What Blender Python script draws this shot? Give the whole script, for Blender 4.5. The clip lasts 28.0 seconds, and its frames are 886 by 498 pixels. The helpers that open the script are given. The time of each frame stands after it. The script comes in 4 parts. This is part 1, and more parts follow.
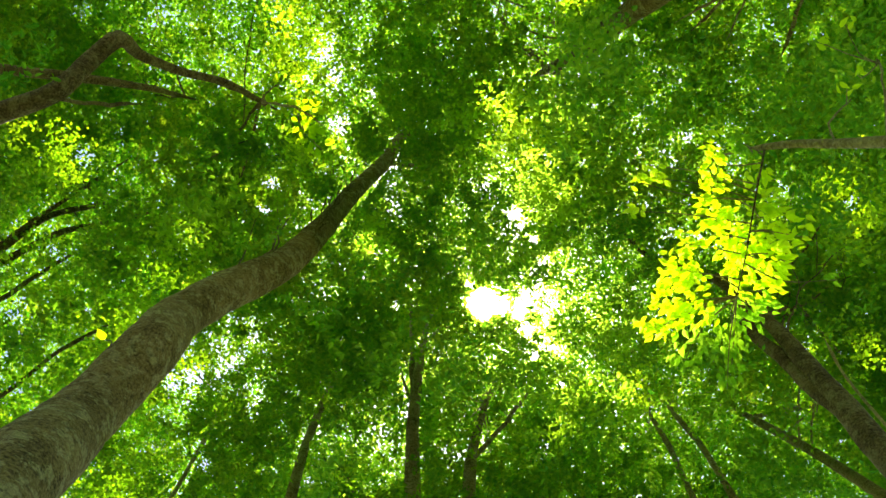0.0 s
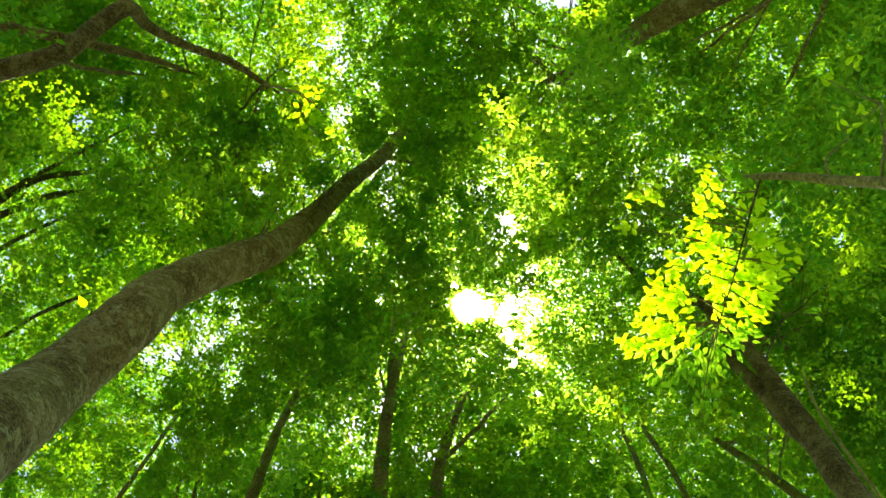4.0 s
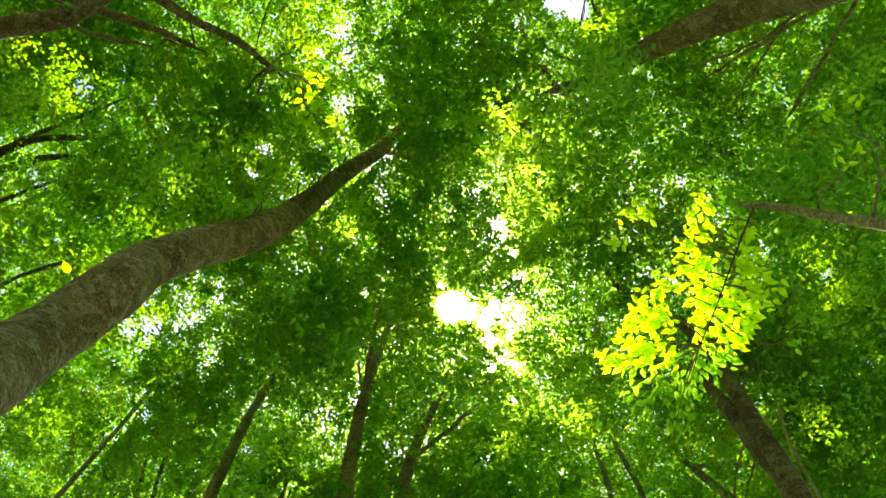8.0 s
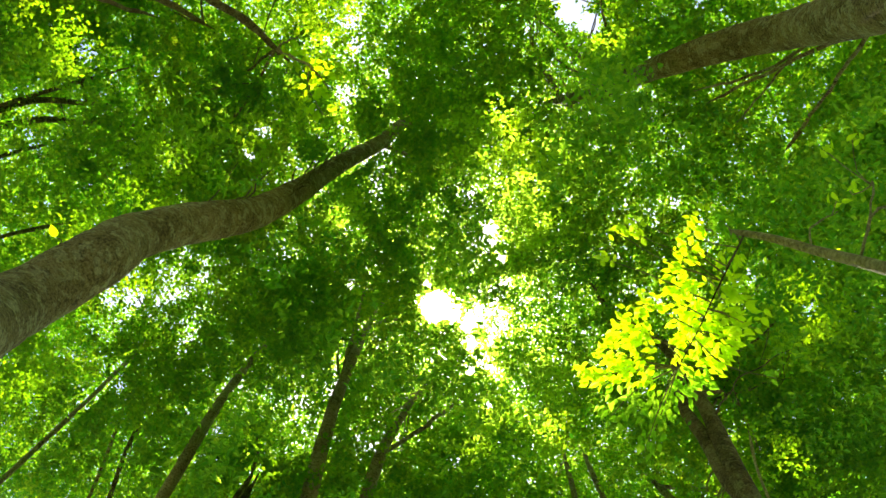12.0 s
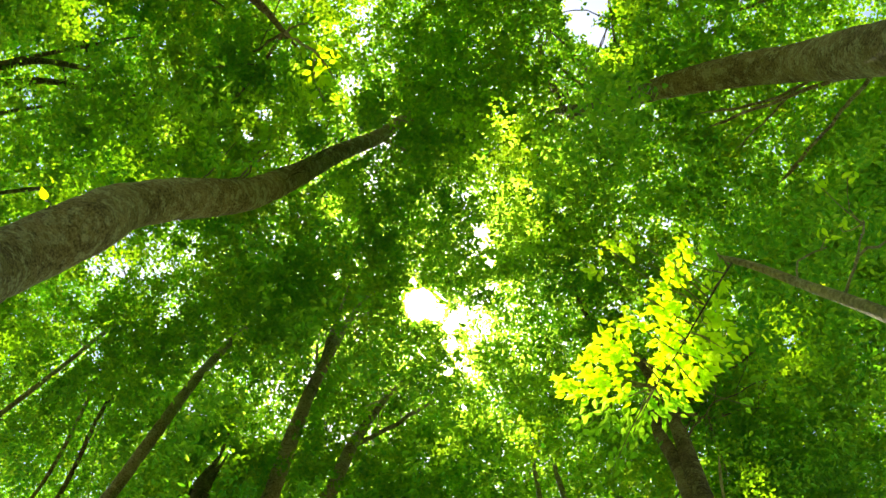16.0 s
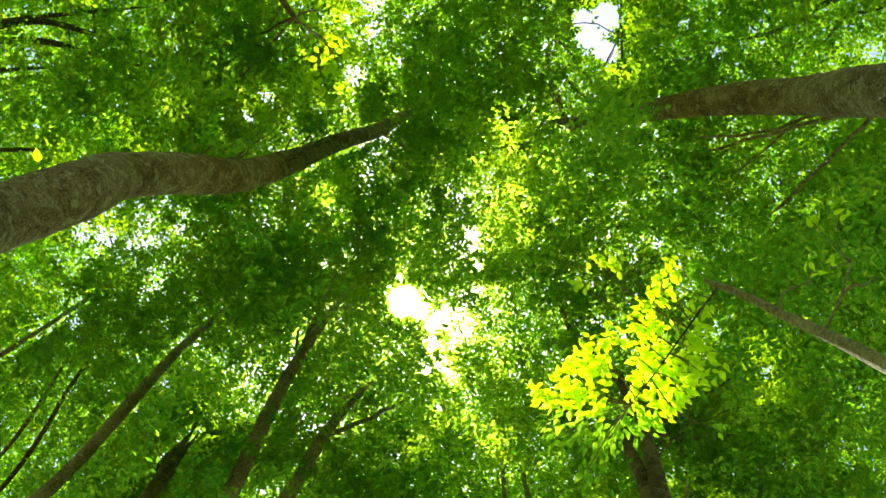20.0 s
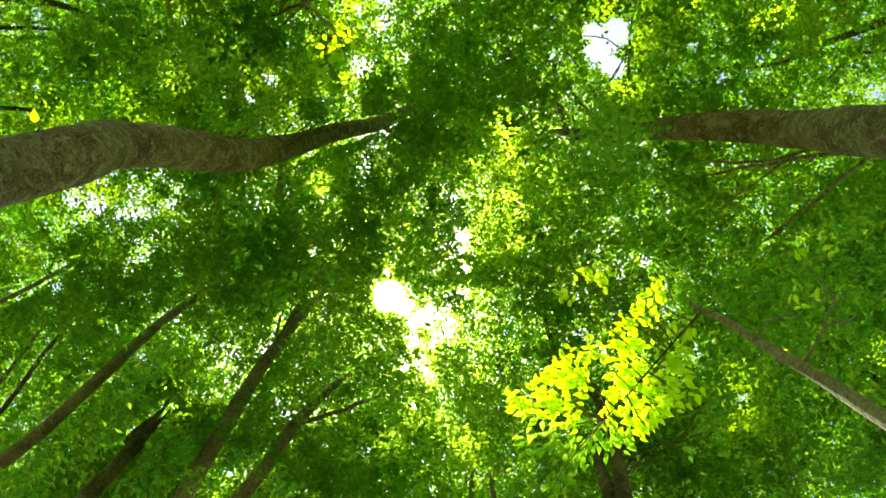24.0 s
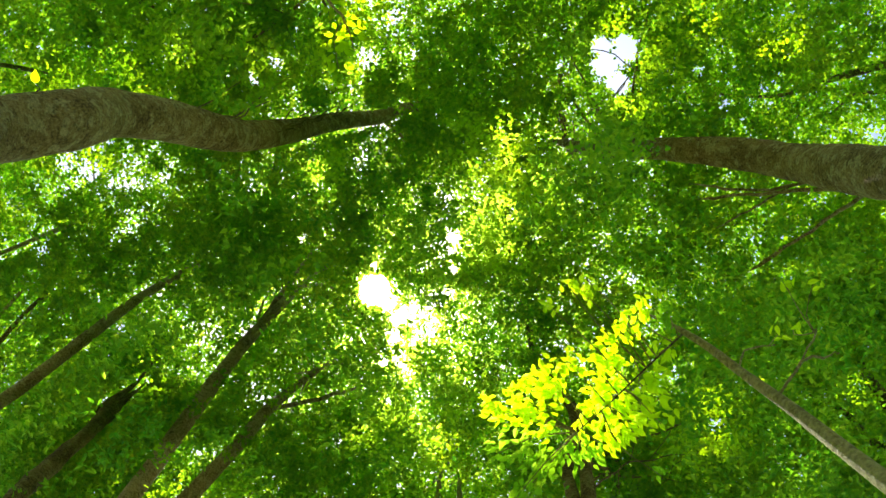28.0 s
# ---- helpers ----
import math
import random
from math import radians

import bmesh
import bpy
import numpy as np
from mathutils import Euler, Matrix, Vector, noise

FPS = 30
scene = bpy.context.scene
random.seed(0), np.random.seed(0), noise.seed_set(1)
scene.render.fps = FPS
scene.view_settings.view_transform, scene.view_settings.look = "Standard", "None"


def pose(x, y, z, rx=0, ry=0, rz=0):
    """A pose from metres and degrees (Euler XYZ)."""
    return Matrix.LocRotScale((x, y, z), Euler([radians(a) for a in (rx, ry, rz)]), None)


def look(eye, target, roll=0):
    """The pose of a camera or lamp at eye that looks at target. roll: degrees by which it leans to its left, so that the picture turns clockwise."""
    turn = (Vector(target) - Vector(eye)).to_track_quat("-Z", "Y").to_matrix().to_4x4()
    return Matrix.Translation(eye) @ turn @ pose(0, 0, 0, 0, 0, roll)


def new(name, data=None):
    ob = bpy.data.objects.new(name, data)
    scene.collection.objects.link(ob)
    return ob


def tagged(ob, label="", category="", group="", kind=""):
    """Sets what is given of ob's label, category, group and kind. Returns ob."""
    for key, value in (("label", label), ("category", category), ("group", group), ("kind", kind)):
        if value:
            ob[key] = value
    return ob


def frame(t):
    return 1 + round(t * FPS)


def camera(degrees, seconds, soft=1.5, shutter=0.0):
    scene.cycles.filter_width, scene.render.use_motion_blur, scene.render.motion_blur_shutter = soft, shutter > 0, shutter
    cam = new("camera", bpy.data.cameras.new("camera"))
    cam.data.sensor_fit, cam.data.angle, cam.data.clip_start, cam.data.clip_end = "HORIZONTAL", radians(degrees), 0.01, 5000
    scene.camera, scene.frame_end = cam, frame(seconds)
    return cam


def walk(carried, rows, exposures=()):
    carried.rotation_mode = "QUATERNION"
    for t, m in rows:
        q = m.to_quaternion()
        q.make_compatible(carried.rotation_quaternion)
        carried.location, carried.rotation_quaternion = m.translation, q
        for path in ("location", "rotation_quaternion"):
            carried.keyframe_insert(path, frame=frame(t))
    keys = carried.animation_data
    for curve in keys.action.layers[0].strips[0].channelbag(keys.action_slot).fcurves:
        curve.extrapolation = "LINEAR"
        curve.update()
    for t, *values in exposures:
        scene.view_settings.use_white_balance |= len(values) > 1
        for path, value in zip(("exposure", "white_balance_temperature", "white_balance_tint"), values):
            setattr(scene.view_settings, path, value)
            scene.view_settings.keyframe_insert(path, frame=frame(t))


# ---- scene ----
# A beech wood seen from 1.5 m above the ground, straight up; the camera turns steadily about the plumb line.
EYE = 1.5
RATE = 37.55 / 28
TURN = pose(0, 0, 0, 171.91, 0, 0)
LEAN = pose(0, 0, 0, 0, -0.44, 0)
cam = camera(58, 28.0, soft=1.5)
PATH = [(t, pose(0, 0, EYE, 0, 0, -RATE * t) @ LEAN @ TURN) for t in range(0, 29, 2)]
walk(cam, PATH, exposures=[(0, 1.64), (28, 1.64)])

# ---- light ----
SUN = Vector((0.044, 0.212, 1.0)).normalized()


def make_world():
    world = bpy.data.worlds.new("sky")
    world.use_nodes = True
    scene.world = world
    nt = world.node_tree
    nt.nodes.clear()
    sky = nt.nodes.new("ShaderNodeTexSky")
    sky.sky_type, sky.sun_disc = "NISHITA", False
    sky.sun_elevation, sky.sun_rotation = math.asin(SUN.z), math.atan2(SUN.x, SUN.y)
    sky.air_density, sky.dust_density, sky.ozone_density = 1.0, 1.3, 1.0
    bg = nt.nodes.new("ShaderNodeBackground")
    bg.inputs["Strength"].default_value = 0.096
    nt.links.new(sky.outputs[0], bg.inputs["Color"])
    # the disc of the sun with its bright halo
    tc = nt.nodes.new("ShaderNodeTexCoord")
    dot = nt.nodes.new("ShaderNodeVectorMath")
    dot.operation = "DOT_PRODUCT"
    dot.inputs[1].default_value = SUN
    nt.links.new(tc.outputs["Generated"], dot.inputs[0])
    ramp = nt.nodes.new("ShaderNodeMapRange")
    ramp.interpolation_type = "SMOOTHSTEP"
    ramp.inputs["From Min"].default_value, ramp.inputs["From Max"].default_value = math.cos(radians(2.0)), math.cos(radians(1.2))
    ramp.inputs["To Min"].default_value, ramp.inputs["To Max"].default_value = 0.0, 25.0
    nt.links.new(dot.outputs["Value"], ramp.inputs["Value"])
    disc = nt.nodes.new("ShaderNodeBackground")
    disc.inputs["Color"].default_value = (1.0, 0.97, 0.9, 1)
    nt.links.new(ramp.outputs[0], disc.inputs["Strength"])
    add, out = nt.nodes.new("ShaderNodeAddShader"), nt.nodes.new("ShaderNodeOutputWorld")
    nt.links.new(bg.outputs[0], add.inputs[0])
    nt.links.new(disc.outputs[0], add.inputs[1])
    nt.links.new(add.outputs[0], out.inputs["Surface"])


make_world()
sun_data = bpy.data.lights.new("sun", "SUN")
sun_data.energy, sun_data.angle, sun_data.color = 5.0, radians(0.6), (1.0, 0.95, 0.86)
sun = new("sun", sun_data)
sun.matrix_world = look(SUN * 60, (0, 0, 0))


# ---- materials ----
def nodes_of(name):
    m = bpy.data.materials.new(name)
    m.use_nodes = True
    nt = m.node_tree
    nt.nodes.clear()
    return m, nt, nt.nodes.new("ShaderNodeOutputMaterial")


def noise_node(nt, scale, detail=4.0, rough=0.55, vector=None):
    n = nt.nodes.new("ShaderNodeTexNoise")
    n.inputs["Scale"].default_value, n.inputs["Detail"].default_value, n.inputs["Roughness"].default_value = scale, detail, rough
    if vector:
        nt.links.new(vector, n.inputs["Vector"])
    return n


def ramp_node(nt, fac, stops):
    r = nt.nodes.new("ShaderNodeValToRGB")
    while len(r.color_ramp.elements) < len(stops):
        r.color_ramp.elements.new(0.5)
    for e, (p, c) in zip(r.color_ramp.elements, stops):
        e.position, e.color = p, (*c, 1)
    nt.links.new(fac, r.inputs[0])
    return r


def leaf_material(name, under, through_, single=False):
    """Thin leaf: a matt face that scatters back, light that shines through it, a faint waxy gloss. single: each leaf is an object."""
    m, nt, out = nodes_of(name)
    if single:
        rnd = nt.nodes.new("ShaderNodeObjectInfo").outputs["Random"]
    else:
        rnd = nt.nodes.new("ShaderNodeNewGeometry").outputs["Random Per Island"]
    # bough by bough the foliage is fresher or older
    tc = nt.nodes.new("ShaderNodeTexCoord")
    patch = noise_node(nt, 0.9, 2, 0.5, tc.outputs["Object"])
    mixed = nt.nodes.new("ShaderNodeMath")
    mixed.operation = "MULTIPLY_ADD"
    mixed.inputs[1].default_value = 1.0 if single else 0.5
    nt.links.new(rnd, mixed.inputs[0])
    if not single:
        part_ = nt.nodes.new("ShaderNodeMapRange")
        part_.inputs["From Min"].default_value, part_.inputs["From Max"].default_value = 0.35, 0.65
        part_.inputs["To Max"].default_value = 0.5
        nt.links.new(patch.outputs["Fac"], part_.inputs["Value"])
        nt.links.new(part_.outputs[0], mixed.inputs[2])
    else:
        mixed.inputs[2].default_value = 0.0
    rnd = mixed.outputs[0]
    cols = []
    for dark, light in (under, through_):
        cols.append(ramp_node(nt, rnd, [(0.0, dark), (0.55, [0.68 * a + 0.32 * b for a, b in zip(dark, light)]), (1.0, light)]).outputs[0])
    face = nt.nodes.new("ShaderNodeBsdfDiffuse")
    glow = nt.nodes.new("ShaderNodeBsdfTranslucent")
    nt.links.new(cols[0], face.inputs["Color"])
    nt.links.new(cols[1], glow.inputs["Color"])
    both = nt.nodes.new("ShaderNodeAddShader")
    nt.links.new(face.outputs[0], both.inputs[0])
    nt.links.new(glow.outputs[0], both.inputs[1])
    # part of the light goes on through the blade, spread only a little
    ahead = nt.nodes.new("ShaderNodeBsdfRefraction")
    ahead.inputs["IOR"].default_value, ahead.inputs["Roughness"].default_value = 1.4, 0.65
    ahead.inputs["Color"].default_value = (0.04, 0.052, 0.004, 1)
    spread_on = nt.nodes.new("ShaderNodeAddShader")
    nt.links.new(both.outputs[0], spread_on.inputs[0])
    nt.links.new(ahead.outputs[0], spread_on.inputs[1])
    both = spread_on
    wax = nt.nodes.new("ShaderNodeBsdfGlossy")
    wax.inputs["Roughness"].default_value = 0.45
    wax.inputs["Color"].default_value = (0.9, 0.95, 0.9, 1)
    mix = nt.nodes.new("ShaderNodeMixShader")
    mix.inputs[0].default_value = 0.012
    nt.links.new(both.outputs[0], mix.inputs[1])
    nt.links.new(wax.outputs[0], mix.inputs[2])
    nt.links.new(mix.outputs[0], out.inputs["Surface"])
    return m


LEAF = leaf_material("beech_leaf", ((0.005, 0.038, 0.005), (0.014, 0.058, 0.007)), ((0.075, 0.275, 0.004), (0.4, 0.49, 0.008)))
LEAF_LOW = leaf_material("understory_leaf", ((0.007, 0.048, 0.003), (0.016, 0.068, 0.004)), ((0.06, 0.26, 0.004), (0.36, 0.5, 0.008)))
# brighter, yellower copy of the leaf colours: sunlight put into the tone
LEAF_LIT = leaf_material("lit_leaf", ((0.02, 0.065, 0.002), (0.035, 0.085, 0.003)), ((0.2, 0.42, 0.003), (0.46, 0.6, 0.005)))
# light put into the spray's leaf colours: bright where sunlit
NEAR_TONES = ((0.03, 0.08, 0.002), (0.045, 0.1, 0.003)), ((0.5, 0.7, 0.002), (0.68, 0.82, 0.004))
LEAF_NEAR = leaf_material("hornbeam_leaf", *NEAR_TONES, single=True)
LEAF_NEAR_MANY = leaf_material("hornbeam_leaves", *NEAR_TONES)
# greener copy for the lower tufts, their shade put into the colour
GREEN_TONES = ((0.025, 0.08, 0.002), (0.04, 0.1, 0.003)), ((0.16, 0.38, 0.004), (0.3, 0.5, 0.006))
LEAF_GREEN = leaf_material("shade_tone_hornbeam_leaf", *GREEN_TONES, single=True)
LEAF_GREEN_MANY = leaf_material("shade_tone_hornbeam_leaves", *GREEN_TONES)


def math_node(nt, op, a, c):
    n = nt.nodes.new("ShaderNodeMath")
    n.operation = op
    for k, v in enumerate((a, c)):
        if isinstance(v, float):
            n.inputs[k].default_value = v
        else:
            nt.links.new(v, n.inputs[k])
    return n.outputs[0]


def bark_material(name, dark, mid, pale, lichen=0.6, patch_tint=(0.26, 0.27, 0.085), marks=0.75):
    """Smooth bark in the stem's own lengthwise and crosswise sense: cloudy tone, sharp lichen plates, cross wrinkles, pits."""
    m, nt, out = nodes_of(name)
    co = nt.nodes.new("ShaderNodeAttribute")
    co.attribute_name = "along_stem"
    def stretched(k):
        mp = nt.nodes.new("ShaderNodeMapping")
        mp.inputs["Scale"].default_value = (1.0, 1.0, k)
        nt.links.new(co.outputs["Vector"], mp.inputs["Vector"])
        return mp.outputs["Vector"]
    v1, v2, v4 = stretched(1.0), stretched(1.1), stretched(2.2)
    cloud, plate, grain = noise_node(nt, 3.4, 3, 0.55, v1), noise_node(nt, 11.0, 6, 0.68, v2), noise_node(nt, 55.0, 4, 0.65, v2)
    wrinkle = noise_node(nt, 16.0, 6, 0.68, v4)
    tone = math_node(nt, "ADD", math_node(nt, "MULTIPLY", cloud.outputs["Fac"], 0.38), math_node(nt, "MULTIPLY", grain.outputs["Fac"], 0.62))
    base = ramp_node(nt, tone, [(0.38, dark), (0.5, mid), (0.62, pale)])
    # lichen plates with crisp, crumbling rims
    cover = math_node(nt, "ADD", math_node(nt, "MULTIPLY", plate.outputs["Fac"], 0.85), math_node(nt, "MULTIPLY", cloud.outputs["Fac"], 0.15))
    spots = ramp_node(nt, cover, [(0.52, (0, 0, 0)), (0.545, (lichen,) * 3), (0.7, (lichen,) * 3)])
    lich = ramp_node(nt, grain.outputs["Fac"], [(0.35, tuple(0.55 * c for c in patch_tint)), (0.65, tuple(1.15 * c for c in patch_tint))])
    mix = nt.nodes.new("ShaderNodeMixRGB")
    nt.links.new(spots.outputs[0], mix.inputs["Fac"])
    nt.links.new(base.outputs[0], mix.inputs["Color1"])
    nt.links.new(lich.outputs[0], mix.inputs["Color2"])
    # dark cross wrinkles and pits
    fold = ramp_node(nt, wrinkle.outputs["Fac"], [(0.36, (0.3, 0.3, 0.3)), (0.45, (1, 1, 1))])
    pit = nt.nodes.new("ShaderNodeTexVoronoi")
    pit.inputs["Scale"].default_value = 9.0
    warp = nt.nodes.new("ShaderNodeMixRGB")
    warp.inputs["Fac"].default_value = 0.07
    nt.links.new(v2, warp.inputs["Color1"])
    nt.links.new(grain.outputs["Color"], warp.inputs["Color2"])
    nt.links.new(warp.outputs[0], pit.inputs["Vector"])
    hole = ramp_node(nt, pit.outputs["Distance"], [(0.05, (0.25, 0.25, 0.25)), (0.15, (1, 1, 1))])
    col = mix.outputs[0]
    for fac, layer in ((marks, fold), (marks, hole)):
        mul = nt.nodes.new("ShaderNodeMixRGB")
        mul.blend_type = "MULTIPLY"
        mul.inputs["Fac"].default_value = fac
        nt.links.new(col, mul.inputs["Color1"])
        nt.links.new(layer.outputs[0], mul.inputs["Color2"])
        col = mul.outputs[0]
    relief = math_node(nt, "ADD", math_node(nt, "ADD", math_node(nt, "MULTIPLY", spots.outputs[0], 0.25), wrinkle.outputs["Fac"]), math_node(nt, "MULTIPLY", grain.outputs["Fac"], 0.4))
    bump = nt.nodes.new("ShaderNodeBump")
    bump.inputs["Strength"].default_value, bump.inputs["Distance"].default_value = 1.0, 0.025
    nt.links.new(relief, bump.inputs["Height"])
    bsdf = nt.nodes.new("ShaderNodeBsdfPrincipled")
    bsdf.inputs["Roughness"].default_value = 0.9
    bsdf.inputs["Specular IOR Level"].default_value = 0.15
    nt.links.new(col, bsdf.inputs["Base Color"])
    nt.links.new(bump.outputs[0], bsdf.inputs["Normal"])
    nt.links.new(bsdf.outputs[0], out.inputs["Surface"])
    return m


BARK = bark_material("grey_beech_bark", (0.065, 0.053, 0.016), (0.195, 0.162, 0.05), (0.3, 0.265, 0.092), 0.85, (0.36, 0.35, 0.135), 0.85)
BARK_DARK = bark_material("dark_bark", (0.05, 0.042, 0.013), (0.125, 0.106, 0.034), (0.215, 0.19, 0.066), 0.55, (0.26, 0.255, 0.09), 0.75)
# paler copy of the bark: glare over the far stems put into colour
BARK_BRIGHTENED = bark_material("brightened_beech_bark", (0.12, 0.1, 0.04), (0.28, 0.24, 0.105), (0.42, 0.38, 0.18), 0.55, (0.44, 0.42, 0.2), 0.7)
BARK_THIN = bark_material("olive_bark", (0.14, 0.13, 0.03), (0.25, 0.23, 0.058), (0.36, 0.33, 0.09), 0.4, (0.38, 0.36, 0.11), 0.2)


def ground_material():
    m, nt, out = nodes_of("leaf_litter")
    tc = nt.nodes.new("ShaderNodeTexCoord")
    big, small = noise_node(nt, 0.6, 4, 0.6, tc.outputs["Object"]), noise_node(nt, 18.0, 6, 0.7, tc.outputs["Object"])
    a = ramp_node(nt, small.outputs["Fac"], [(0.3, (0.06, 0.045, 0.02)), (0.55, (0.17, 0.125, 0.055)), (0.75, (0.28, 0.21, 0.10))])
    # green patches added to tint and raise the light bounced up from below
    b = nt.nodes.new("ShaderNodeMixRGB")
    b.inputs["Color2"].default_value = (0.07, 0.13, 0.03, 1)
    patch_tint = ramp_node(nt, big.outputs["Fac"], [(0.4, (0, 0, 0)), (0.6, (0.7, 0.7, 0.7))])
    nt.links.new(patch_tint.outputs[0], b.inputs["Fac"])
    nt.links.new(a.outputs[0], b.inputs["Color1"])
    bump = nt.nodes.new("ShaderNodeBump")
    bump.inputs["Distance"].default_value = 0.03
    nt.links.new(small.outputs["Fac"], bump.inputs["Height"])
    bsdf = nt.nodes.new("ShaderNodeBsdfPrincipled")
    bsdf.inputs["Roughness"].default_value = 0.95
    nt.links.new(b.outputs[0], bsdf.inputs["Base Color"])
    nt.links.new(bump.outputs[0], bsdf.inputs["Normal"])
    nt.links.new(bsdf.outputs[0], out.inputs["Surface"])
    return m


LITTER = ground_material()


# ---- mesh helpers ----
def mesh_of(name, verts, faces, material, smooth=False):
    """A mesh from an array of corners and an array of faces of equal size."""
    me = bpy.data.meshes.new(name)
    verts, faces = np.asarray(verts, np.float32), np.asarray(faces, np.int32)
    n, k = faces.shape
    me.vertices.add(len(verts))
    me.vertices.foreach_set("co", verts.ravel())
    me.loops.add(n * k)
    me.loops.foreach_set("vertex_index", faces.ravel())
    me.polygons.add(n)
    me.polygons.foreach_set("loop_start", np.arange(0, n * k, k, dtype=np.int32))
    me.polygons.foreach_set("use_smooth", np.full(n, smooth))
    me.materials.append(material)
    me.update(calc_edges=True)
    return me


def part(name, me, parent, label=""):
    ob = new(name, me)
    ob.parent = parent
    return tagged(ob, label)


def thing(name, place, label, category, group=""):
    ob = new(name)
    ob.location = place
    ob.empty_display_size = 0.3
    return tagged(ob, label, category, group)


def smooth_path(points, step=0.12):
    """A smooth line through rows of x, y, z, radius, its bends eased by the distance between the rows."""
    p = np.asarray(points, float)
    d = np.maximum(np.linalg.norm(np.diff(p[:, :3], axis=0), axis=1), 1e-4)
    way = np.diff(p, axis=0) / d[:, None]
    m = np.vstack([way[:1], (way[:-1] * d[1:, None] + way[1:] * d[:-1, None]) / (d[1:] + d[:-1])[:, None], way[-1:]])
    rows = []
    for i in range(len(p) - 1):
        t = np.linspace(0, 1, max(2, int(d[i] / step)), endpoint=False)[:, None]
        a, c, ma, mc = p[i], p[i + 1], m[i] * d[i], m[i + 1] * d[i]
        rows.append((2 * t**3 - 3 * t**2 + 1) * a + (t**3 - 2 * t**2 + t) * ma + (3 * t**2 - 2 * t**3) * c + (t**3 - t**2) * mc)
    rows.append(p[-1][None])
    out = np.vstack(rows)
    out[:, 3] = np.maximum(out[:, 3], 0.002)
    return out


def tube(points, sides=12, rough=0.05, step=0.12, seed=0, crook=0.0):
    """Corners and quads of a tapered, slightly lumpy stem along the line."""
    rng = np.random.default_rng(seed)
    path = smooth_path(points, step)
    if crook:
        k = np.linspace(0, 1, len(path))[:, None]
        for f in (3.0, 7.0, 13.0):
            path[:, :3] += crook / f * np.sin(f * 6.28 * k + rng.uniform(0, 6.28, 3)) * np.sin(3.14 * k)
    c, r = path[:, :3], path[:, 3]
    ahead = np.gradient(c, axis=0)
    ahead /= np.linalg.norm(ahead, axis=1)[:, None] + 1e-9
    side = np.cross(ahead, (0.31, 0.89, 0.33))
    side /= np.linalg.norm(side, axis=1)[:, None] + 1e-9
    up = np.cross(ahead, side)
    a = np.linspace(0, 2 * np.pi, sides, endpoint=False)
    along = np.cumsum(np.r_[0, np.linalg.norm(np.diff(c, axis=0), axis=1)])
    bulge = np.ones((len(c), sides))
    for f, g, amp in ((1.7, 1, 1.0), (4.1, 2, 0.8), (9.0, 3, 0.6), (19.0, 2, 0.5)):
        bulge += rough * amp * np.sin(f * along[:, None] + g * a[None] + rng.uniform(0, 6.28))
    v = c[:, None] + (r[:, None] * bulge)[..., None] * (np.cos(a)[None, :, None] * side[:, None] + np.sin(a)[None, :, None] * up[:, None])
    n = len(c)
    i, j = np.meshgrid(np.arange(n - 1), np.arange(sides), indexing="ij")
    k = (j + 1) % sides
    quads = np.stack([i * sides + j, i * sides + k, (i + 1) * sides + k, (i + 1) * sides + j], -1).reshape(-1, 4)
    v = np.vstack([v.reshape(-1, 3), c[-1] + ahead[-1] * r[-1] * 0.7])
    tip = len(v) - 1
    e = (n - 1) * sides + np.arange(sides)
    f = (n - 1) * sides + (np.arange(sides) + 1) % sides
    quads = np.vstack([quads, np.stack([e, f, np.full(sides, tip), np.full(sides, tip)], -1)[:, [0, 1, 2, 2]]])
    own = np.stack([r[:, None] * np.cos(a)[None], r[:, None] * np.sin(a)[None], np.repeat(along[:, None], sides, 1)], -1).reshape(-1, 3)
    return v, quads, own + rng.uniform(0, 40, 3)


def tube_mesh(name, lines, material, origin, **kw):
    """One mesh from one or more stems; the last face ring closes on a tip."""
    verts, faces, owns, base = [], [], [], 0
    for n, line in enumerate(lines):
        v, q, own = tube(line, seed=kw.get("seed", 0) + n, **{a: b for a, b in kw.items() if a != "seed"})
        sides = kw.get("sides", 12)
        q = q[:-sides]
        verts.append(v[:-1] - np.asarray(origin))
        faces.append(q + base)
        owns.append(own)
        base += len(v) - 1
    me = mesh_of(name, np.vstack(verts), np.vstack(faces), material, smooth=True)
    co = me.attributes.new("along_stem", "FLOAT_VECTOR", "POINT")
    co.data.foreach_set("vector", np.vstack(owns).astype(np.float32).ravel())
    return me


def grown(points, flare=1.5, straight=0.35, sunk=0.15):
    """Carries the lowest seen piece of a stem down to the ground, ever more upright, with a root flare."""
    x, y, z, r = points[0]
    dx, dy, dz = (points[1][i] - points[0][i] for i in range(3))
    dz = max(dz, 0.4)
    lx, ly = [max(-0.45, min(0.45, d / dz)) * straight * z for d in (dx, dy)]
    bx, by = x - lx, y - ly
    low = [(bx, by, -sunk, r * 1.25 * flare), (bx, by, 0.25, r * 1.3), (bx + 0.1 * lx, by + 0.1 * ly, 0.3 * z, r * 1.18), (bx + 0.5 * lx, by + 0.5 * ly, 0.68 * z, r * 1.08)]
    return low + list(points)


def tapered(points):
    """Lets a stem run out in a thin, slightly drooping end."""
    (ax, ay, az, _), (x, y, z, r) = points[-2], points[-1]
    d = Vector((x - ax, y - ay, z - az)).normalized() * 14 * r
    return list(points) + [(x + 0.5 * d.x, y + 0.5 * d.y, z + 0.5 * d.z, r * 0.55), (x + d.x, y + d.y, z + d.z, 0.004)]


